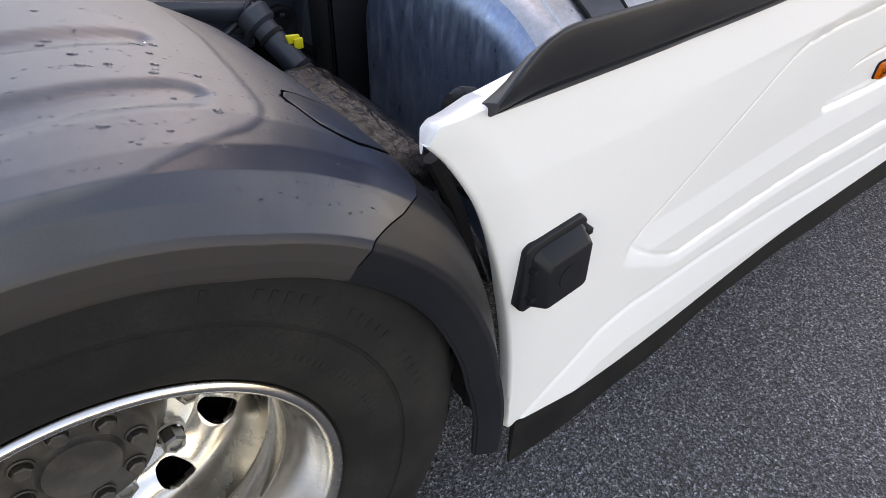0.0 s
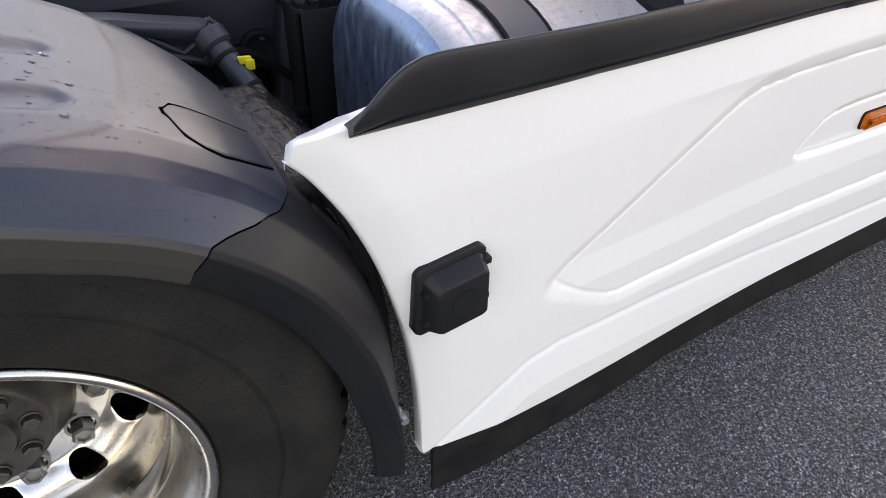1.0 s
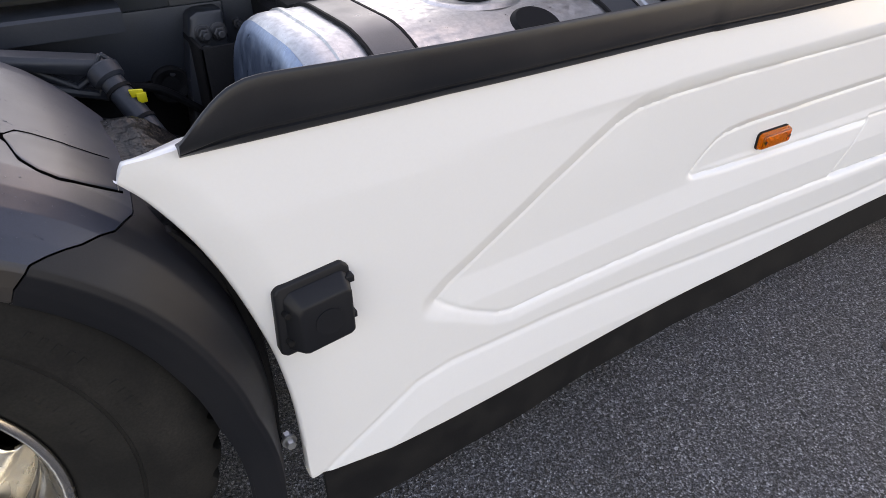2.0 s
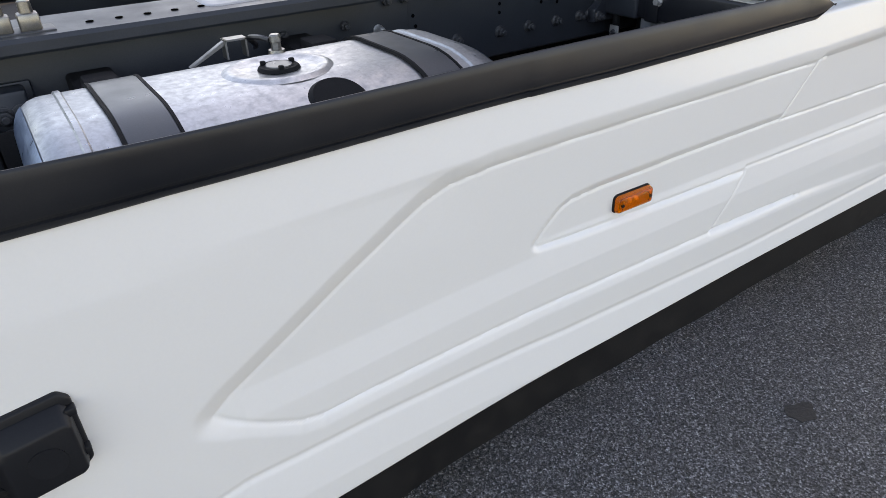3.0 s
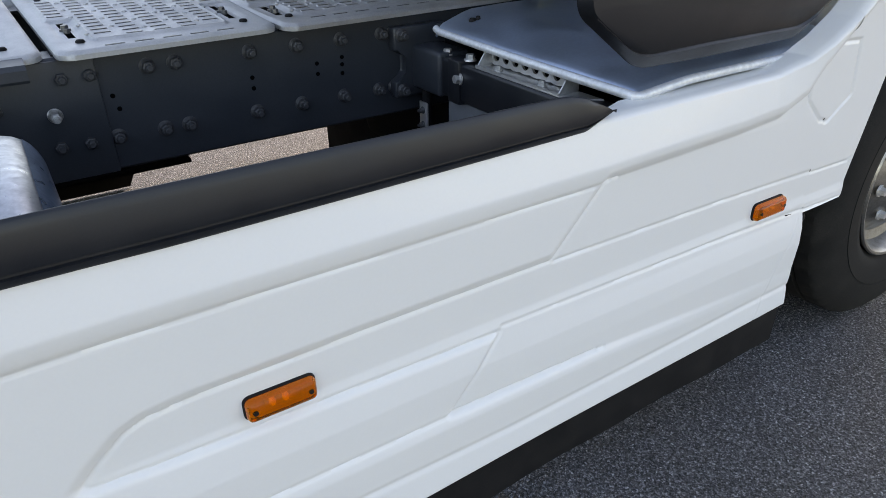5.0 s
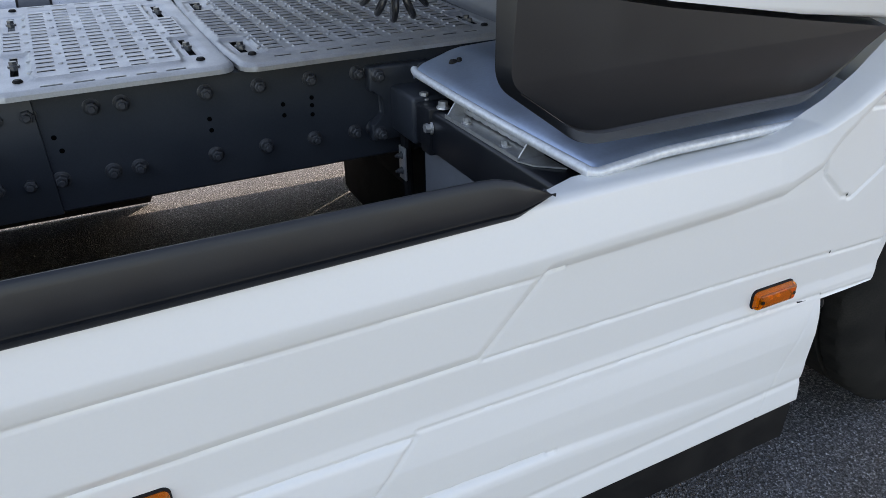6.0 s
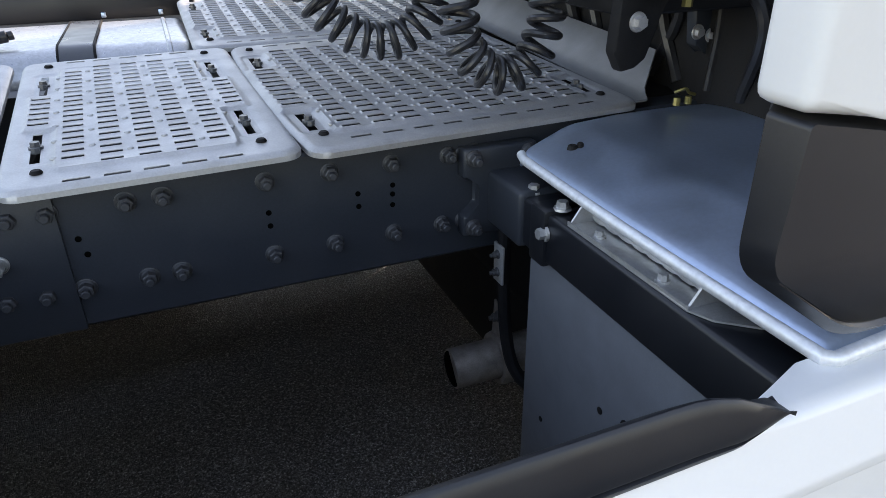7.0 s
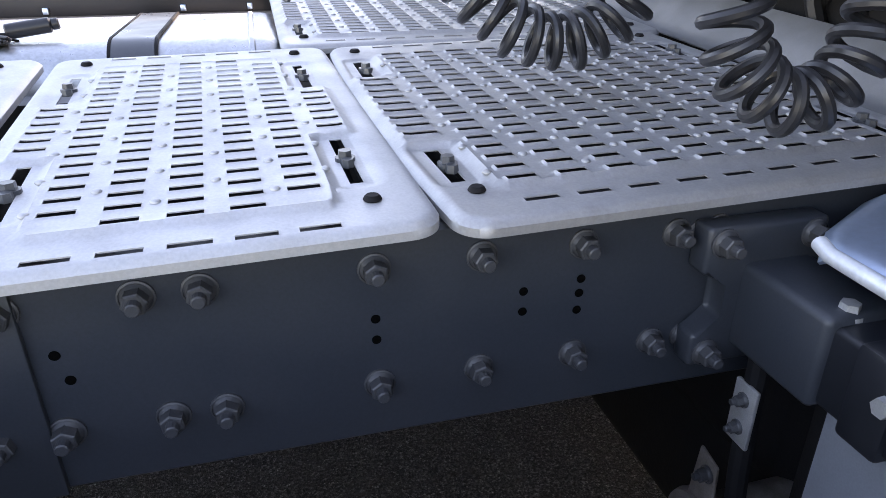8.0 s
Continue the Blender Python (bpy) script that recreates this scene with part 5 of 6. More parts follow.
def back_flange():
    """The upturned sheet that closes the walkway in front of the cab's rear."""
    verts, faces = [], []
    ys = np.linspace(0.872, 2.40, 24)
    for y in ys:
        z0 = walk_z(y) - 0.004
        for a in np.linspace(0, 1, 14):
            if a < 0.2:
                x, z = 3.160 + 0.022 * a / 0.2, z0
            elif a < 0.6:
                q = (a - 0.2) / 0.4 * radians(44)
                x, z = 3.182 + 0.05 * math.sin(q), z0 + 0.05 * (1 - math.cos(q))
            else:
                q = (a - 0.6) / 0.4
                x, z = 3.2167 + 0.075 * q, z0 + 0.014 + 0.070 * q
            verts.append((x, float(y + 0.11 * max(0.0, (a - 0.35) / 0.65) * (2.40 - y) / 1.528), z))
    faces = grid_faces(len(ys), 14)
    k = len(verts)
    verts += [(x + 0.003, y, z - 0.003) for x, y, z in verts]
    faces += [f[::-1] for f in grid_faces(len(ys), 14, k)]
    for i in range(len(ys) - 1):
        for j in (0, 13):
            faces.append((i * 14 + j, (i + 1) * 14 + j, k + (i + 1) * 14 + j, k + i * 14 + j))
    for i in (0, len(ys) - 1):
        faces += [(i * 14 + j, i * 14 + j + 1, k + i * 14 + j + 1, k + i * 14 + j) for j in range(13)]
    return verts, [], faces


part("walkway_flange", back_flange(), FLANGE, truck, "upturned grey aluminium flange at the cab end of the walkway", angle=60)

# ---- front outrigger beam, bracket and heat shield ----
bm = bmesh.new()
box(bm, 2.800, 2.880, 0.085, 0.720, 0.806, 0.905, 0.008, 3)
beam = part("outrigger_beam", bm, TRIM, truck, "dark square-section beam from the rail to the skirt")
bm = bmesh.new()
box(bm, 2.792, 2.884, 0.612, 0.665, 0.800, 0.912, 0.006)
part("sleeve", bm, TRIM, beam)
bm = bmesh.new()
prism(bm, [(2.735, 0.965), (2.900, 0.965), (2.900, 0.905), (2.885, 0.88), (2.885, 0.84), (2.90, 0.82), (2.90, 0.775), (2.735, 0.775), (2.735, 0.82), (2.775, 0.84), (2.775, 0.89), (2.735, 0.905)], "y", 0.835, 0.870, 0.006)
prism(bm, [(2.790, 0.915), (2.888, 0.915), (2.888, 0.800), (2.790, 0.800)], "y", 0.700, 0.845, 0.010, 3)
brk = part("cast_bracket", bm, CHASSIS, truck, "dark cast bracket bolted to the rail", angle=50)
for x, z in ((2.757, 0.945), (2.880, 0.945), (2.757, 0.795), (2.880, 0.795)):
    b = piece("bolt", bolt_one.data, Matrix.Translation((x, 0.836, z)) @ Matrix.Rotation(rng.uniform(0, 6), 4, "Y"), brk, "painted flange nut with protruding thread")
hexb = bmesh.new()
cyl(hexb, (0, 0, 0), (0, 0, 0.004), 0.0165, 0.0155, 24)
cyl(hexb, (0, 0, 0.004), (0, 0, 0.016), 0.0115, 0.0105, 6)
hex_one = part("flange_bolt", hexb, STEEL, beam, "bright zinc-plated flange bolt", smooth=False)
hex_one.matrix_basis = Matrix.Translation((2.799, 0.618, 0.868)) @ Matrix.Rotation(-math.pi / 2, 4, "Y")
for p in ((2.828, 0.716, 0.906), (2.830, 0.616, 0.910)):
    piece("flange_bolt", hex_one.data, Matrix.Translation(p), beam, "bright zinc-plated flange bolt")
# perforated channel on the beam
bm = bmesh.new()
box(bm, 2.806, 2.868, 0.258, 0.560, 0.905, 0.909, 0.001)
prism(bm, [(2.806, 0.909), (2.806, 0.914), (2.8085, 0.914), (2.8085, 0.909)], "y", 0.258, 0.560)
chan = part("perforated_channel", bm, STEEL, beam, "galvanised channel carrying the fender plate")
verts, faces = [], []
for k in range(8):
    y0, y1, zc = 0.262 + 0.0365 * k, 0.262 + 0.0365 * (k + 1), 0.932
    yc, r = (y0 + y1) / 2, 0.0115
    s = len(verts)
    for j in range(16):
        a = 2 * math.pi * j / 16
        dy, dz = math.cos(a), math.sin(a)
        sc = min(0.01825 / max(1e-6, abs(dy)), 0.021 / max(1e-6, abs(dz)))
        for q, xx in ((sc, 2.852), (r, 2.852), (r, 2.858)):
            verts.append((xx, yc + q * dy, zc + q * dz))
    for j in range(16):
        n = (j + 1) % 16
        faces += [(s + 3 * j, s + 3 * j + 1, s + 3 * n + 1, s + 3 * n), (s + 3 * j + 1, s + 3 * j + 2, s + 3 * n + 2, s + 3 * n + 1)]
me = bpy.data.meshes.new("perforated_web")
me.from_pydata(verts, [], faces)
bm = bmesh.new()
bm.from_mesh(me)
bmesh.ops.remove_doubles(bm, verts=bm.verts, dist=0.0003)
part("perforated_web", bm, STEEL, chan, "web with a row of round holes", smooth=False)
for y in (0.262, 0.556):
    bm = bmesh.new()
    prism(bm, [(2.808, 0.908), (2.866, 0.908), (2.866, 0.952), (2.838, 0.952)], "y", y - 0.002, y + 0.002)
    part("gusset", bm, STEEL, chan, smooth=False)
bm = bmesh.new()
prism(bm, [(2.806, 0.258), (2.866, 0.258), (2.866, 0.185), (2.82, 0.225)], "z", 0.906, 0.909)
part("foot", bm, STEEL, chan, smooth=False)
for y in (0.495, 0.335):
    piece("flange_bolt", hex_one.data, Matrix.Translation((2.826, y, 0.909)) @ Matrix.Diagonal((0.7, 0.7, 0.8, 1)), chan)


def fender_plate():
    """The galvanised plate over the front fender, gently domed, with a rolled rear lip."""
    verts = []
    us = np.r_[0, 0.006, 0.014, 0.026, np.linspace(0.05, 1, 40)]
    vs = np.linspace(0, 1, 50)
    for u in us:
        for v in vs:
            y0 = 0.064
            y1 = float(np.interp(u, [0, 0.05, 0.18, 0.38, 0.55, 0.75, 1.0], [0.765, 0.80, 0.845, 0.872, 0.874, 0.865, 0.80]))
            y = y0 + (y1 - y0) * v
            bow = 0.006 * math.sin(math.pi * v)
            x = 2.822 + 0.745 * u - bow * (1 - u)
            dome = 0.035 * min(1.0, u / 0.22) - 0.012 * max(0, u - 0.5)
            z = 0.958 + dome * (0.35 + 0.65 * min(1, v / 0.25)) * (1 - 0.45 * max(0, (v - 0.82) / 0.18) ** 2) + 0.010 * v
            z -= 0.012 * max(0.0, 1 - u / 0.026) ** 2
            z -= 0.012 * max(0.0, 1 - v / 0.02) ** 2 + 0.010 * max(0.0, 1 - (1 - v) / 0.02) ** 2
            verts.append((float(x), float(y), float(z)))
    nv = len(vs)
    k = len(verts)
    verts += [(x + 0.004, y, z - 0.004) for x, y, z in verts]
    faces = grid_faces(len(us), nv) + [f[::-1] for f in grid_faces(len(us), nv, k)]
    for i in range(len(us) - 1):
        for j in (0, nv - 1):
            faces.append((i * nv + j, (i + 1) * nv + j, k + (i + 1) * nv + j, k + i * nv + j))
    for j in range(nv - 1):
        faces.append((j, j + 1, k + j + 1, k + j))
    return verts, [], faces


shield = part("fender_plate", fender_plate(), ZINC, truck, "domed galvanised plate over the front fender", angle=60)
bm = bmesh.new()
edge = [(2.832, 0.778, 0.962)] + [(2.827 - 0.006 * math.sin(math.pi * v), 0.066 + 0.699 * v, 0.9485 + 0.010 * v) for v in np.linspace(0.985, 0.012, 40)]
edge += [(2.838 + 0.62 * u, 0.067, 0.9475 + 0.012 * min(1.0, u / 0.22) - 0.004 * max(0, u - 0.5)) for u in np.linspace(0, 1, 30)]
tube(bm, edge, 0.0095, 14)
part("rolled_edge", bm, LIP, shield, "bright worn rolled edge")
bm = bmesh.new()
cyl(bm, (2.905, 0.712, 0.976), (2.905, 0.712, 0.991), 0.012, 0.009, 18, 0.002)
cyl(bm, (2.918, 0.706, 0.976), (2.918, 0.706, 0.996), 0.007, 0.006, 12, 0.002)
part("rubber_plug", bm, SOFT, shield, "black rubber plug")
bm = bmesh.new()
box(bm, 2.818, 2.826, 0.06, 0.698, 0.20, 0.812, 0.002)
part("partition_sheet", bm, SHEET, truck, "plain grey sheet hanging below the beam")
for y, z, r in ((0.36, 0.62, 0.012), (0.43, 0.60, 0.007), (0.62, 0.43, 0.006)):
    bm = bmesh.new()
    cyl(bm, (2.8165, y, z), (2.8185, y, z), r, r, 14)
    part("sheet_hole", bm, DARK, truck, "small dark hole in the grey sheet")
bm = bmesh.new()
tube(bm, [(2.735, 0.905, 0.388), (2.80, 0.900, 0.392), (2.95, 0.89, 0.40), (3.2, 0.88, 0.42)], 0.050, 28)
pipe = part("exhaust_pipe", bm, RUSTY, truck, "blunt heat-stained pipe end")
# black disc drawn for the shade inside the pipe
bm = bmesh.new()
cyl(bm, (2.7345, 0.905, 0.388), (2.7335, 0.905, 0.388), 0.045, 0.045, 28)
part("pipe_mouth", bm, HOLE, pipe)
bm = bmesh.new()
box(bm, 2.796, 2.802, 0.775, 0.815, 0.675, 0.765, 0.002)
tab = part("tab_plate", bm, STEEL, truck, "small galvanised tab plate with two bolts")
for z in (0.742, 0.700):
    piece("bolt", bolt_one.data, Matrix.Translation((2.796, 0.795, z)) @ Matrix.Rotation(-math.pi / 2, 4, "Z") @ Matrix.Diagonal((0.55, 0.6, 0.55, 1)), tab)
bm = bmesh.new()
tube(bm, smooth_curve([(2.812, 0.800, 0.80), (2.812, 0.797, 0.70), (2.814, 0.792, 0.60), (2.818, 0.780, 0.52), (2.825, 0.755, 0.465), (2.850, 0.72, 0.43), (2.90, 0.70, 0.42)], 30), 0.014, 10)
part("hanger_rod", bm, SOFT, truck, "bent black hanger rod")
bm = bmesh.new()
lathe(bm, [(0.0, 0.052), (0.0, 0.064), (0.012, 0.068), (0.03, 0.066), (0.034, 0.056)], (0, 0), 32)
prism(bm, [(-0.03, 0.05), (0.03, 0.05), (0.024, 0.15), (-0.02, 0.16)], "y", 0.006, 0.012, 0.003)
bmesh.ops.transform(bm, matrix=Matrix.Translation((2.845, 0.896, 0.394)) @ Matrix.Rotation(-math.pi / 2, 4, "Z"), verts=bm.verts)
clamp = part("pipe_clamp", bm, RUSTY, truck, "steel flange clamp round the pipe", angle=40)
piece("bolt", bolt_one.data, Matrix.Translation((2.85, 0.888, 0.52)) @ Matrix.Rotation(-math.pi / 2, 4, "Z") @ Matrix.Diagonal((0.8, 0.8, 0.8, 1)), clamp)

# ---- spiral air hoses ----


def spiral(path_pts, turns, radius, thick, name, label):
    path = smooth_curve(path_pts, 600)
    steps = np.r_[0, np.cumsum([np.linalg.norm(b - a) for a, b in zip(path, path[1:])])]
    even = np.interp(np.linspace(0, steps[-1], 600), steps, np.arange(600))
    path = [path[int(e)] + (path[min(int(e) + 1, 599)] - path[int(e)]) * (e - int(e)) for e in even]
    n = turns * 26
    idx = np.linspace(0, len(path) - 1, n)
    pts = []
    P = np.array(path)
    a_prev = None
    for i, f in enumerate(idx):
        k = min(int(f), len(P) - 2)
        c = P[k] + (P[k + 1] - P[k]) * (f - k)
        d = Vector(P[min(k + 2, len(P) - 1)] - P[max(k - 1, 0)]).normalized()
        if a_prev is None:
            a_prev, _ = frame_of(d)
        a = (a_prev - d * a_prev.dot(d)).normalized()
        a_prev = a
        b = d.cross(a)
        q = 2 * math.pi * turns * i / n
        wob = 1 + 0.05 * math.sin(q * 0.37)
        pts.append(Vector(c) + radius * wob * (math.cos(q) * a + math.sin(q) * b))
    bm = bmesh.new()
    tube(bm, pts, thick, 9)
    return part(name, bm, HOSE, truck, label)


spiral([(2.45, 1.26, 1.46), (2.50, 1.24, 1.33), (2.55, 1.22, 1.215), (2.62, 1.205, 1.145), (2.70, 1.20, 1.122), (2.77, 1.20, 1.145), (2.815, 1.205, 1.20), (2.84, 1.22, 1.29), (2.87, 1.25, 1.52)], 28, 0.037, 0.0078, "spiral_hose", "coiled black air hose hanging over the walkway")
spiral([(2.705, 0.89, 1.60), (2.737, 0.875, 1.36), (2.740, 0.87, 1.20), (2.770, 0.865, 1.130), (2.832, 0.86, 1.098), (2.890, 0.86, 1.128), (2.922, 0.865, 1.195), (2.932, 0.87, 1.31), (2.945, 0.885, 1.60)], 33, 0.032, 0.0076, "spiral_hose", "coiled black air hose hanging near the cab")

# ---- cab and front end ----
def round_corners(corners, n=6):
    """Outline through (x, z, radius) corners, each rounded by n steps."""
    out = []
    for k, (x, z, r) in enumerate(corners):
        p, a, b = Vector((x, z)), Vector(corners[k - 1][:2]), Vector(corners[(k + 1) % len(corners)][:2])
        u, v = (a - p).normalized() * r, (b - p).normalized() * r
        for i in range(n + 1):
            f = i / n
            out.append(tuple(p + u * (1 - f) ** 2 + v * f ** 2))
    return out


bm = bmesh.new()
sil = round_corners([(2.619, 1.127, 0.028), (2.772, 1.016, 0.035), (2.95, 1.0125, 0.01), (3.265, 1.014, 0.04), (3.397, 1.140, 0.01), (3.152, 1.170, 0.01), (2.88, 1.210, 0.01), (2.70, 1.243, 0.01), (2.619, 1.258, 0.006)])
face = round_corners([(2.6245, 1.134, 0.024), (2.752, 1.046, 0.05), (2.95, 1.049, 0.01), (3.240, 1.046, 0.04), (3.385, 1.136, 0.01), (3.152, 1.168, 0.01), (2.88, 1.208, 0.01), (2.70, 1.241, 0.01), (2.632, 1.2535, 0.006)])
mixed = lambda q: [(a + (c - a) * q, b + (d - b) * q) for (a, b), (c, d) in zip(sil, face)]
back = [(x + 0.012 + 0.03 * max(0.0, (2.78 - x) / 0.17), z + 0.004) for x, z in sil]
shell(bm, [(back, 0.064), ([((a + c) / 2, (b + d) / 2) for (a, b), (c, d) in zip(sil, back)], 0.044), (sil, 0.030), (mixed(0.12), 0.0255), (mixed(0.80), 0.0055), (mixed(0.93), 0.0016), (mixed(1.0), 0.0)])
bmesh.ops.bisect_plane(bm, geom=bm.verts[:] + bm.edges[:] + bm.faces[:], plane_co=(0, 0, 1.137), plane_no=(0, 0, 1))
for v in bm.verts:
    if v.co.y < 0.002:
        v.co.y += 0.10 * max(0.0, 1.137 - v.co.z)
deflector = part("lower_deflector", bm, TRIM, truck, "matt black lower corner of the cab's side deflector", angle=50)
bm = bmesh.new()
prism(bm, [(2.618, 1.262), (2.70, 1.250), (2.88, 1.217), (3.152, 1.177), (3.40, 1.147), (3.70, 1.45), (3.70, 3.4), (2.618, 3.2)], "y", -0.004, 0.050, 0.012, 3)
part("side_deflector", bm, WHITE, truck, "white side deflector panel of the cab", angle=50)
bm = bmesh.new()
prism(bm, [(2.618, 1.262), (3.40, 1.262), (3.70, 1.45), (3.70, 3.4), (2.618, 3.2)], "y", 2.47, 2.52, 0.012, 3)
part("side_deflector", bm, WHITE, truck, "white far side deflector panel of the cab", angle=50)
bm = bmesh.new()
box(bm, 3.42, 5.5, 0.03, 2.51, 1.42, 3.75, 0.10, 4)
cab = part("cab", bm, WHITE, truck, "white sleeper cab")
bm = bmesh.new()
box(bm, 3.36, 3.43, 0.16, 2.38, 1.15, 3.5, 0.02)
part("rear_wall", bm, DARK, cab, "dark rear wall of the cab")
bm = bmesh.new()
box(bm, 3.70, 5.5, 0.06, 2.48, 0.90, 1.43, 0.05, 3)
part("lower_body", bm, WHITE, cab)
bm = bmesh.new()
box(bm, 4.75, 5.55, 0.04, 2.50, 0.25, 0.95, 0.08, 3)
part("bumper", bm, WHITE, cab)
# cab mount: bracket with a bright bolt, curved arm with two bolts
bm = bmesh.new()
prism(bm, [(2.975, 1.42), (3.10, 1.42), (3.09, 1.255), (3.062, 1.232), (3.062, 1.200), (3.040, 1.140), (3.018, 1.125), (2.988, 1.120), (2.968, 1.156), (2.976, 1.245)], "y", 0.700, 0.730, 0.006)
box(bm, 3.0, 3.4, 0.73, 0.95, 1.21, 1.32, 0.02)
mount = part("cab_mount", bm, DARK, truck, "dark cab mount bracket behind the cab", angle=40)
piece("flange_bolt", hex_one.data, Matrix.Translation((3.012, 0.699, 1.208)) @ Matrix.Rotation(math.pi / 2, 4, "X") @ Matrix.Diagonal((1.1, 1.1, 1, 1)), mount, "bright bolt")
bm = bmesh.new()
prism(bm, [(3.296, 1.20), (3.375, 1.19), (3.395, 1.119), (3.415, 1.092), (3.430, 1.068), (3.442, 1.033), (3.442, 1.0), (3.433, 0.967), (3.378, 0.975), (3.374, 1.013), (3.381, 1.051), (3.372, 1.074), (3.345, 1.097), (3.308, 1.115)], "y", 0.872, 0.905, 0.006, 2)
part("curved_arm", bm, CHASSIS, mount, "curved dark steel arm")
for p in ((3.307, 0.871, 1.146), (3.346, 0.871, 1.137)):
    piece("flange_bolt", hex_one.data, Matrix.Translation(p) @ Matrix.Rotation(math.pi / 2, 4, "X") @ Matrix.Diagonal((1.0, 1.0, 0.8, 1)), mount)
bm = bmesh.new()
for x in (3.215, 3.245):
    cyl(bm, (x, 0.80, 1.012), (x, 0.80, 1.028), 0.008, 0.007, 8)
tube(bm, smooth_curve([(3.205, 0.80, 1.04), (3.225, 0.79, 1.048), (3.245, 0.80, 1.036), (3.262, 0.80, 1.03)], 12), 0.0035, 8)
part("pipe_fitting", bm, BRASS, truck, "small yellow-passivated pipe fitting")
bm = bmesh.new()
cyl(bm, (3.045, 0.715, 1.246), (3.045, 0.715, 1.34), 0.036, 0.036, 28, 0.004)
canister = part("filter_canister", bm, SOFT, truck, "black filter canister with a white label")
bm = bmesh.new()
cyl(bm, (3.045, 0.715, 1.256), (3.045, 0.715, 1.275), 0.0368, 0.0368, 28)
part("label", bm, WHITE, canister, "white label band")
bm = bmesh.new()
cyl(bm, (3.118, 0.70, 1.228), (3.118, 0.70, 1.30), 0.010, 0.010, 6)
cyl(bm, (3.118, 0.70, 1.245), (3.118, 0.70, 1.262), 0.014, 0.014, 6)
part("hose_fitting", bm, BRASS, truck, "brass hose fitting on the cab mount")
rngc = random.Random(3)
for k in range(18):
    bm = bmesh.new()
    y = 0.55 + 0.1 * k
    tube(bm, smooth_curve([(3.34, y, 1.02), (3.33 + rngc.uniform(-0.04, 0.02), y + rngc.uniform(-0.1, 0.1), 1.2), (3.33, y + rngc.uniform(-0.15, 0.15), 1.35), (3.35, y + 0.05, 1.6)], 20), rngc.uniform(0.008, 0.018), 8)
    part("cab_hose", bm, HOSE, truck, "black hose behind the cab")
bm = bmesh.new()
box(bm, 3.20, 3.36, 0.95, 2.30, 1.18, 1.45, 0.03)
part("steering_crossbeam", bm, DARK, truck, "dark crossbeam under the cab's rear wall")
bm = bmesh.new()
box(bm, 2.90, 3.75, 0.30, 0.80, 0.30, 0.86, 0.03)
part("inner_box", bm, DARK, truck, "dark box filling the space behind the skirt")

# front wheel, seen past the skirt's end
FRONT = (4.115, 0.505)
front_wheel = new("front_wheel")
attach(front_wheel, truck)
tagged(front_wheel, "front steered wheel with alloy rim and black tyre")
part("tyre", tyre(FRONT, 0.045, 0.30, 0.15), RUBBER, front_wheel, "black road tyre", angle=30)
# The rim's dull dark metal stands in for shade on polished alloy.
bm = bmesh.new()
lathe(bm, [(0.060, 0.274), (0.040, 0.284), (0.034, 0.280), (0.036, 0.272), (0.05, 0.262), (0.09, 0.250), (0.10, 0.22), (0.06, 0.17), (0.045, 0.14), (0.06, 0.10), (0.06, 0.0)], FRONT, 96)
part("rim", bm, NUT, front_wheel, "alloy front rim, darkened for the shade it stands in", angle=40)
for k in range(10):
    a = 2 * math.pi * (k + 0.3) / 10
    piece("wheel_nut", hex_one.data, Matrix.Translation((FRONT[0] + 0.1675 * math.cos(a), 0.060, FRONT[1] + 0.1675 * math.sin(a))) @ Matrix.Rotation(math.pi / 2, 4, "X") @ Matrix.Diagonal((1.2, 1.2, 1.2, 1)), front_wheel)
bm = bmesh.new()
verts, faces = [], []
arch = np.linspace(radians(25), radians(178), 40)
for a in arch:
    for y, r in ((0.10, 0.57), (0.10, 0.60), (0.60, 0.60), (0.60, 0.57)):
        verts.append((FRONT[0] + r * math.cos(a), y, FRONT[1] + r * math.sin(a)))
faces = grid_faces(len(arch), 4) + [(i * 4 + 3, (i + 1) * 4 + 3, (i + 1) * 4, i * 4) for i in range(len(arch) - 1)]
bm.free()
rngb = random.Random(8)
rim_line = [(3.436 + rngb.uniform(-0.004, 0.004), z) for z in np.linspace(0.565, 0.215, 26)]
bm = bmesh.new()
prism(bm, [(3.36, 0.575)] + rim_line + [(3.40, 0.20), (3.36, 0.30)], "y", 0.010, 0.016)
part("spray_brush", bm, SOFT, truck, "ragged black spray flap behind the skirt's front edge", smooth=False)
part("wheel_arch_liner", (verts, [], faces), DARK, truck, "black liner of the front wheel arch")

# ---- suspension parts behind the rear fender ----
bm = bmesh.new()
cyl(bm, (0.706, 0.594, 0.854), (0.800, 0.400, 0.662), 0.023, 0.023, 24, 0.003)
cyl(bm, (0.701, 0.604, 0.864), (0.713, 0.580, 0.840), 0.033, 0.031, 24, 0.006)
damper = part("damper", bm, CHASSIS, truck, "blue-grey damper tube with a yellow tag", angle=40)
bm = bmesh.new()
prism(bm, [(0.732, 0.836), (0.758, 0.833), (0.760, 0.818), (0.735, 0.820)], "y", 0.528, 0.536, 0.002)
box(bm, 0.744, 0.762, 0.524, 0.530, 0.808, 0.828, 0.002)
part("tag", bm, YELLOW, damper, "bright yellow plastic tag")
bm = bmesh.new()
for q in (0.20, 0.44):
    c = Vector((0.700, 0.606, 0.866)).lerp(Vector((0.800, 0.400, 0.662)), q)
    d = Vector((0.10, -0.206, -0.204)).normalized() * 0.004
    cyl(bm, c - d, c + d, 0.0255, 0.0255, 20)
part("clip_band", bm, SOFT, damper)
bm = bmesh.new()
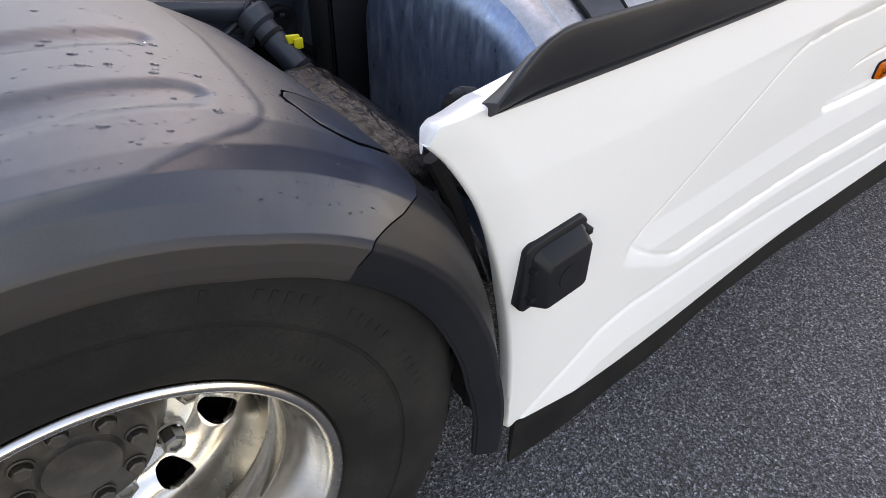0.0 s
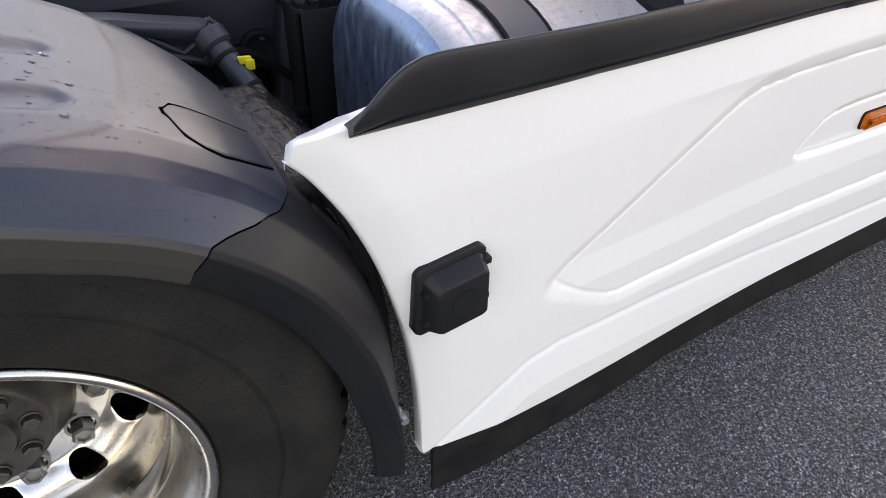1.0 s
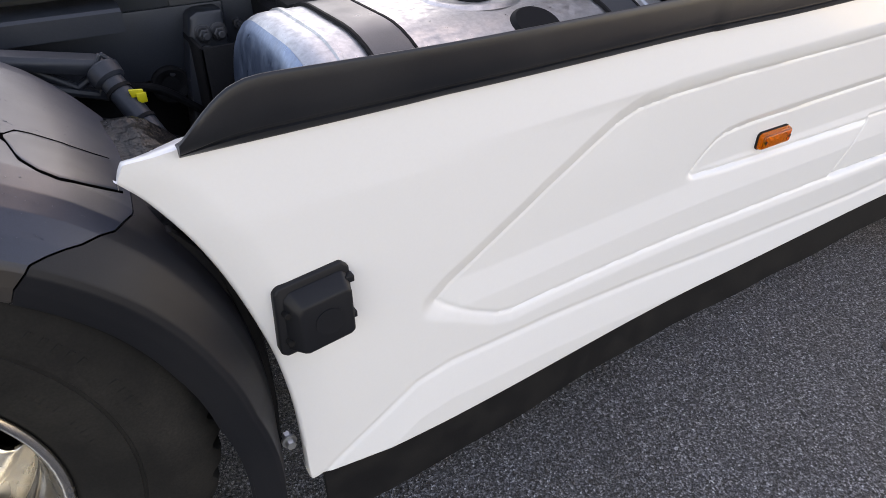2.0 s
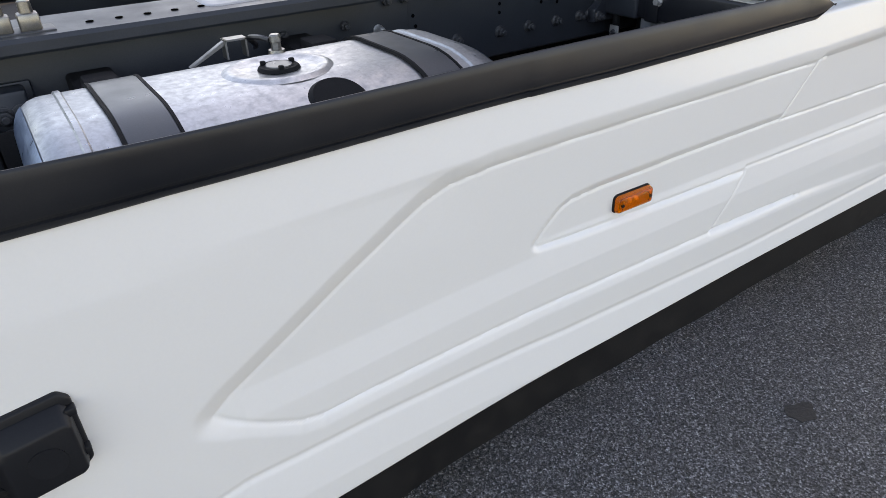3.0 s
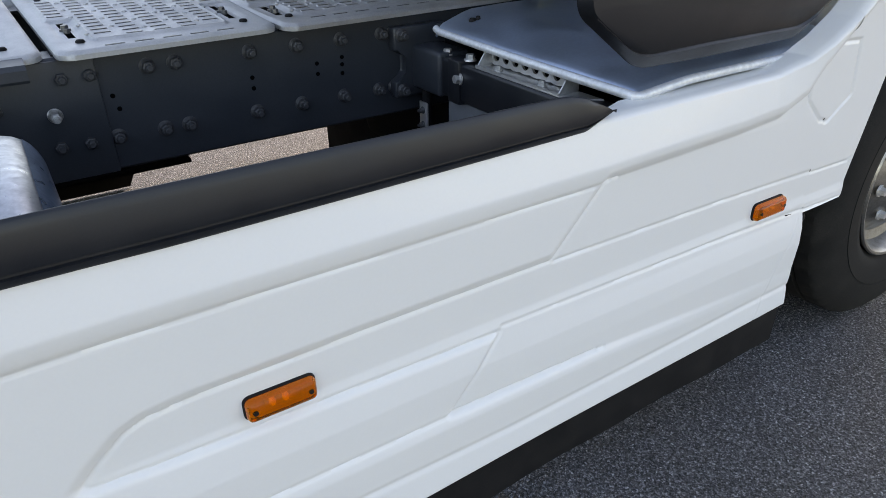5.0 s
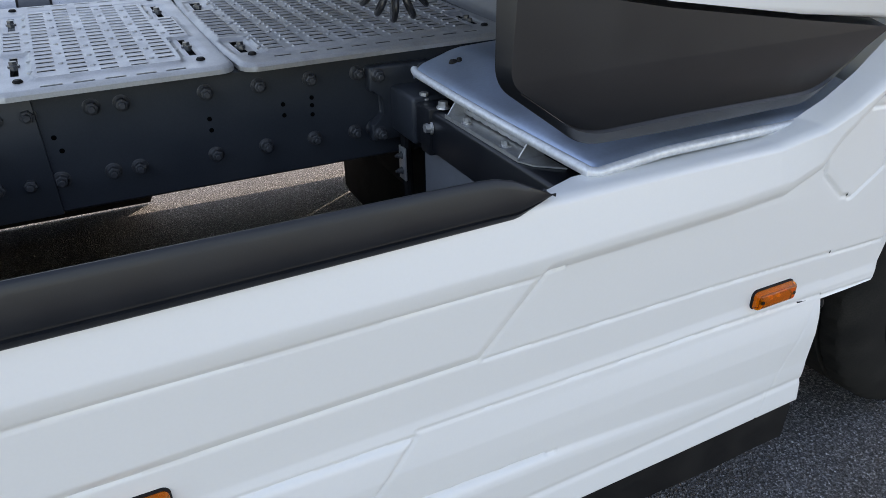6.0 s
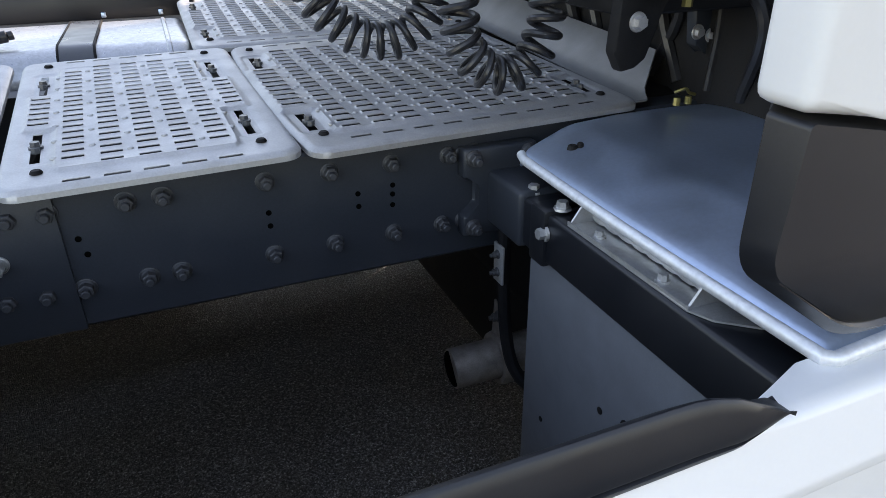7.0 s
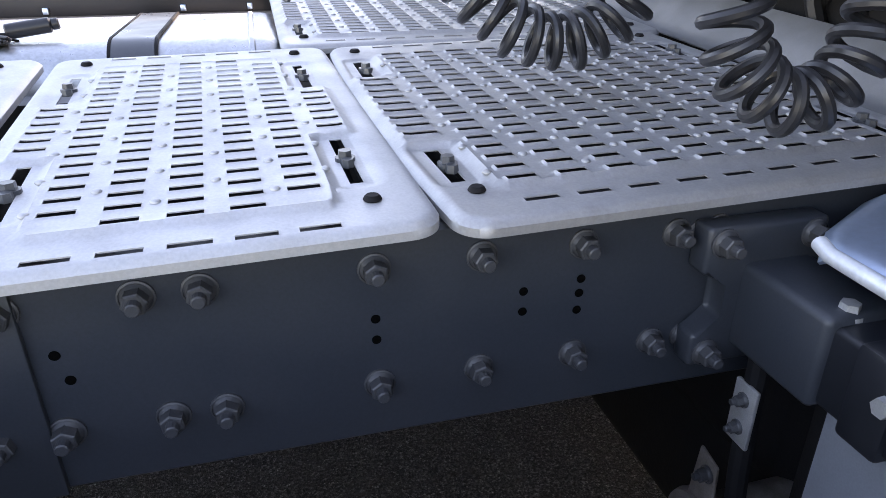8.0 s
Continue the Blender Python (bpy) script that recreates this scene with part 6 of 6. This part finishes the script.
prism(bm, [(0.30, 0.955), (0.30, 0.925), (0.546, 0.887), (0.69, 0.846), (0.725, 0.850), (0.728, 0.870), (0.70, 0.880), (0.55, 0.912)], "y", 0.60, 0.650, 0.006)
arm = part("shock_bracket", bm, CHASSIS, truck, "ribbed dark cast shock-absorber bracket", angle=50)
for p0, p1, r in (((0.40, 0.62, 0.905), (0.705, 0.62, 0.800), 0.010), ((0.56, 0.62, 0.890), (0.655, 0.62, 0.826), 0.008), ((0.652, 0.62, 0.826), (0.704, 0.62, 0.858), 0.008), ((0.690, 0.62, 0.800), (0.715, 0.61, 0.856), 0.010),
                  ((0.692, 0.60, 0.868), (0.706, 0.60, 0.892), 0.005), ((0.706, 0.60, 0.892), (0.726, 0.60, 0.872), 0.005)):
    bm = bmesh.new()
    cyl(bm, p0, p1, r, r, 10, 0.002)
    part("rib", bm, CHASSIS, arm)
# spring hanger below the rail, in front of the fender
bm = bmesh.new()
prism(bm, [(0.925, 0.885), (0.945, 0.895), (1.005, 0.895), (1.01, 0.70), (0.985, 0.50), (0.95, 0.44), (0.90, 0.44), (0.885, 0.60), (0.90, 0.74)], "y", 0.80, 0.866, 0.01)
hanger = part("spring_hanger", bm, CHASSIS, truck, "dark cast spring hanger bolted to the rail", angle=40)
for x, z in ((0.950, 0.845), (0.952, 0.795), (0.955, 0.748), (0.985, 0.845)):
    piece("bolt", bolt_one.data, Matrix.Translation((x, 0.80, z)) @ Matrix.Diagonal((1.15, 1.15, 1.15, 1)), hanger)
bm = bmesh.new()
prism(bm, [(0.742, 0.888), (0.742, 0.930), (0.750, 0.936), (0.86, 0.940), (0.86, 0.930), (0.756, 0.926), (0.752, 0.888)], "x", -1.4, 0.78)
part("subframe_angle", bm, CHASSIS, truck, "dark angle bar along the rail above the axle", angle=30)
bm = bmesh.new()
tube(bm, smooth_curve([(0.40, 0.60, 0.70), (0.55, 0.66, 0.73), (0.70, 0.72, 0.70), (0.86, 0.70, 0.62), (0.98, 0.74, 0.60)], 30), 0.016, 10)
tube(bm, smooth_curve([(0.45, 0.74, 0.80), (0.62, 0.76, 0.77), (0.80, 0.78, 0.75), (0.92, 0.79, 0.66)], 30), 0.010, 10)
part("air_line", bm, SOFT, truck, "black air lines between axle and tank")
bm = bmesh.new()
lathe(bm, [(0.868, 0.046), (0.842, 0.046), (0.838, 0.040), (0.842, 0.026), (0.846, 0.022), (0.846, 0.0)], (0.862, 0.722), 32)
part("bush_ring", bm, DARK, truck, "round dark rubber bush on the rail")
bm = bmesh.new()
n = 720
tube(bm, smooth_curve([(0.86, 0.16, 0.84), (0.80, 0.12, 0.872), (0.765, 0.10, 0.868), (0.735, 0.085, 0.82), (0.748, 0.07, 0.74), (0.79, 0.05, 0.64), (0.83, 0.06, 0.55)], n), lambda t: 0.0098 + 0.0013 * math.sin(t * 2 * math.pi * 100), 10)
part("corrugated_hose", bm, HOSE, truck, "corrugated black conduit behind the skirt's edge")
bm = bmesh.new()
prism(bm, [(0.762, 0.34), (0.786, 0.34), (0.783, 0.45), (0.776, 0.56), (0.764, 0.64), (0.746, 0.70), (0.722, 0.755), (0.690, 0.80), (0.672, 0.80), (0.704, 0.755), (0.727, 0.70), (0.744, 0.64), (0.755, 0.56), (0.760, 0.45)], "y", 0.03, 0.25, 0.003)
part("inner_flap", bm, DARK, truck, "dark inner flap between fender and tank")
bm = bmesh.new()
cyl(bm, (0.45, 0.85, 0.78), (0.45, 0.70, 0.78), 0.05, 0.045, 24, 0.006)
part("bush", bm, DARK, truck, "round dark rubber bush on the rail")

# ---- far side skirt ----
bm = bmesh.new()
prism(bm, [(2.585, 0.30), (2.595, 0.30), (2.545, 1.050), (2.535, 1.050)], "x", 0.72, 3.60)
far_skirt = part("far_side_skirt", bm, SHEET, truck, "far side skirt seen from its dull grey inside")
# strip runs nearly to the ground to block sun; its gap lets some through
bm = bmesh.new()
prism(bm, [(0.74, 0.30), (0.74, 0.008), (2.20, 0.008), (2.26, 0.130), (2.80, 0.138), (3.58, 0.132), (3.62, 0.008), (3.72, 0.008), (3.72, 0.30)], "y", 2.586, 2.593)
part("rubber_strip", bm, SOFT, far_skirt, "black rubber strip under the far skirt, lowered to block sunlight")
bm = bmesh.new()
prism(bm, [(2.520, 1.045), (2.550, 1.045), (2.552, 1.10), (2.535, 1.135), (2.520, 1.130)], "x", -0.2, 2.60, 0.003)
part("top_trim", bm, TRIM, far_skirt, "black trim along the far skirt's top")
for x in (1.673, 2.050, 2.245, 1.30):
    bm = bmesh.new()
    box(bm, x - 0.008, x + 0.008, 2.508, 2.522, 1.052, 1.070, 0.002)
    part("clip", bm, ZINC, far_skirt, "small pale clip")
bm = bmesh.new()
lathe(bm, [(2.30, 0.28), (2.58, 0.30), (2.60, 0.40), (2.57, 0.49), (2.45, 0.505), (2.20, 0.505), (2.05, 0.48), (2.05, 0.28)], AXLE, 64, True)
part("far_wheel", bm, RUBBER, truck, "far rear tyre")

# ---- far side and underside, mostly hidden: boxes added to keep light out ----
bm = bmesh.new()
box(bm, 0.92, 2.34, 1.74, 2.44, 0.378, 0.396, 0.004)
part("far_tank_block", bm, DARK, truck, "dark slab added under the far tank to cut bounced light")
# added blocker against sun from the far side
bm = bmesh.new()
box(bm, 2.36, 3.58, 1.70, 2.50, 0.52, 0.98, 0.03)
part("far_side_block", bm, DARK, truck, "unseen dark box added on the far side to block the sun")
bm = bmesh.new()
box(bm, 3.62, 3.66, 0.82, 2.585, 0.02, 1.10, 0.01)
part("arch_light_block", bm, DARK, truck, "unseen dark panel added by the far front wheel arch to stop light")
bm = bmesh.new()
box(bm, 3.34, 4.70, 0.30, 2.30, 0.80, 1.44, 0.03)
part("engine_tunnel", bm, DARK, truck, "unseen dark block for the engine tunnel, added to stop light")
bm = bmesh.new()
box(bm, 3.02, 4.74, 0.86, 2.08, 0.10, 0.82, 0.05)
part("engine_sump", bm, DARK, truck, "dark block for the engine sump, added to stop light")
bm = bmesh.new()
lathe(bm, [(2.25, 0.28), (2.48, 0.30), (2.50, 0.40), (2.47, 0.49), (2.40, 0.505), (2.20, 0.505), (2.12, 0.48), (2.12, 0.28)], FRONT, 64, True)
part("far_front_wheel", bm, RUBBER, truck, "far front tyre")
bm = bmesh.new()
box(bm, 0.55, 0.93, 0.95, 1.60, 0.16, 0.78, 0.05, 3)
part("axle_front_block", bm, DARK, truck, "unseen dark box added in front of the axle to stop light")
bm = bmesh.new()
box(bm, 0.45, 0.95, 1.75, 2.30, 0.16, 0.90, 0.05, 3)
part("far_rear_block", bm, DARK, truck, "unseen dark box added on the far side to stop light")
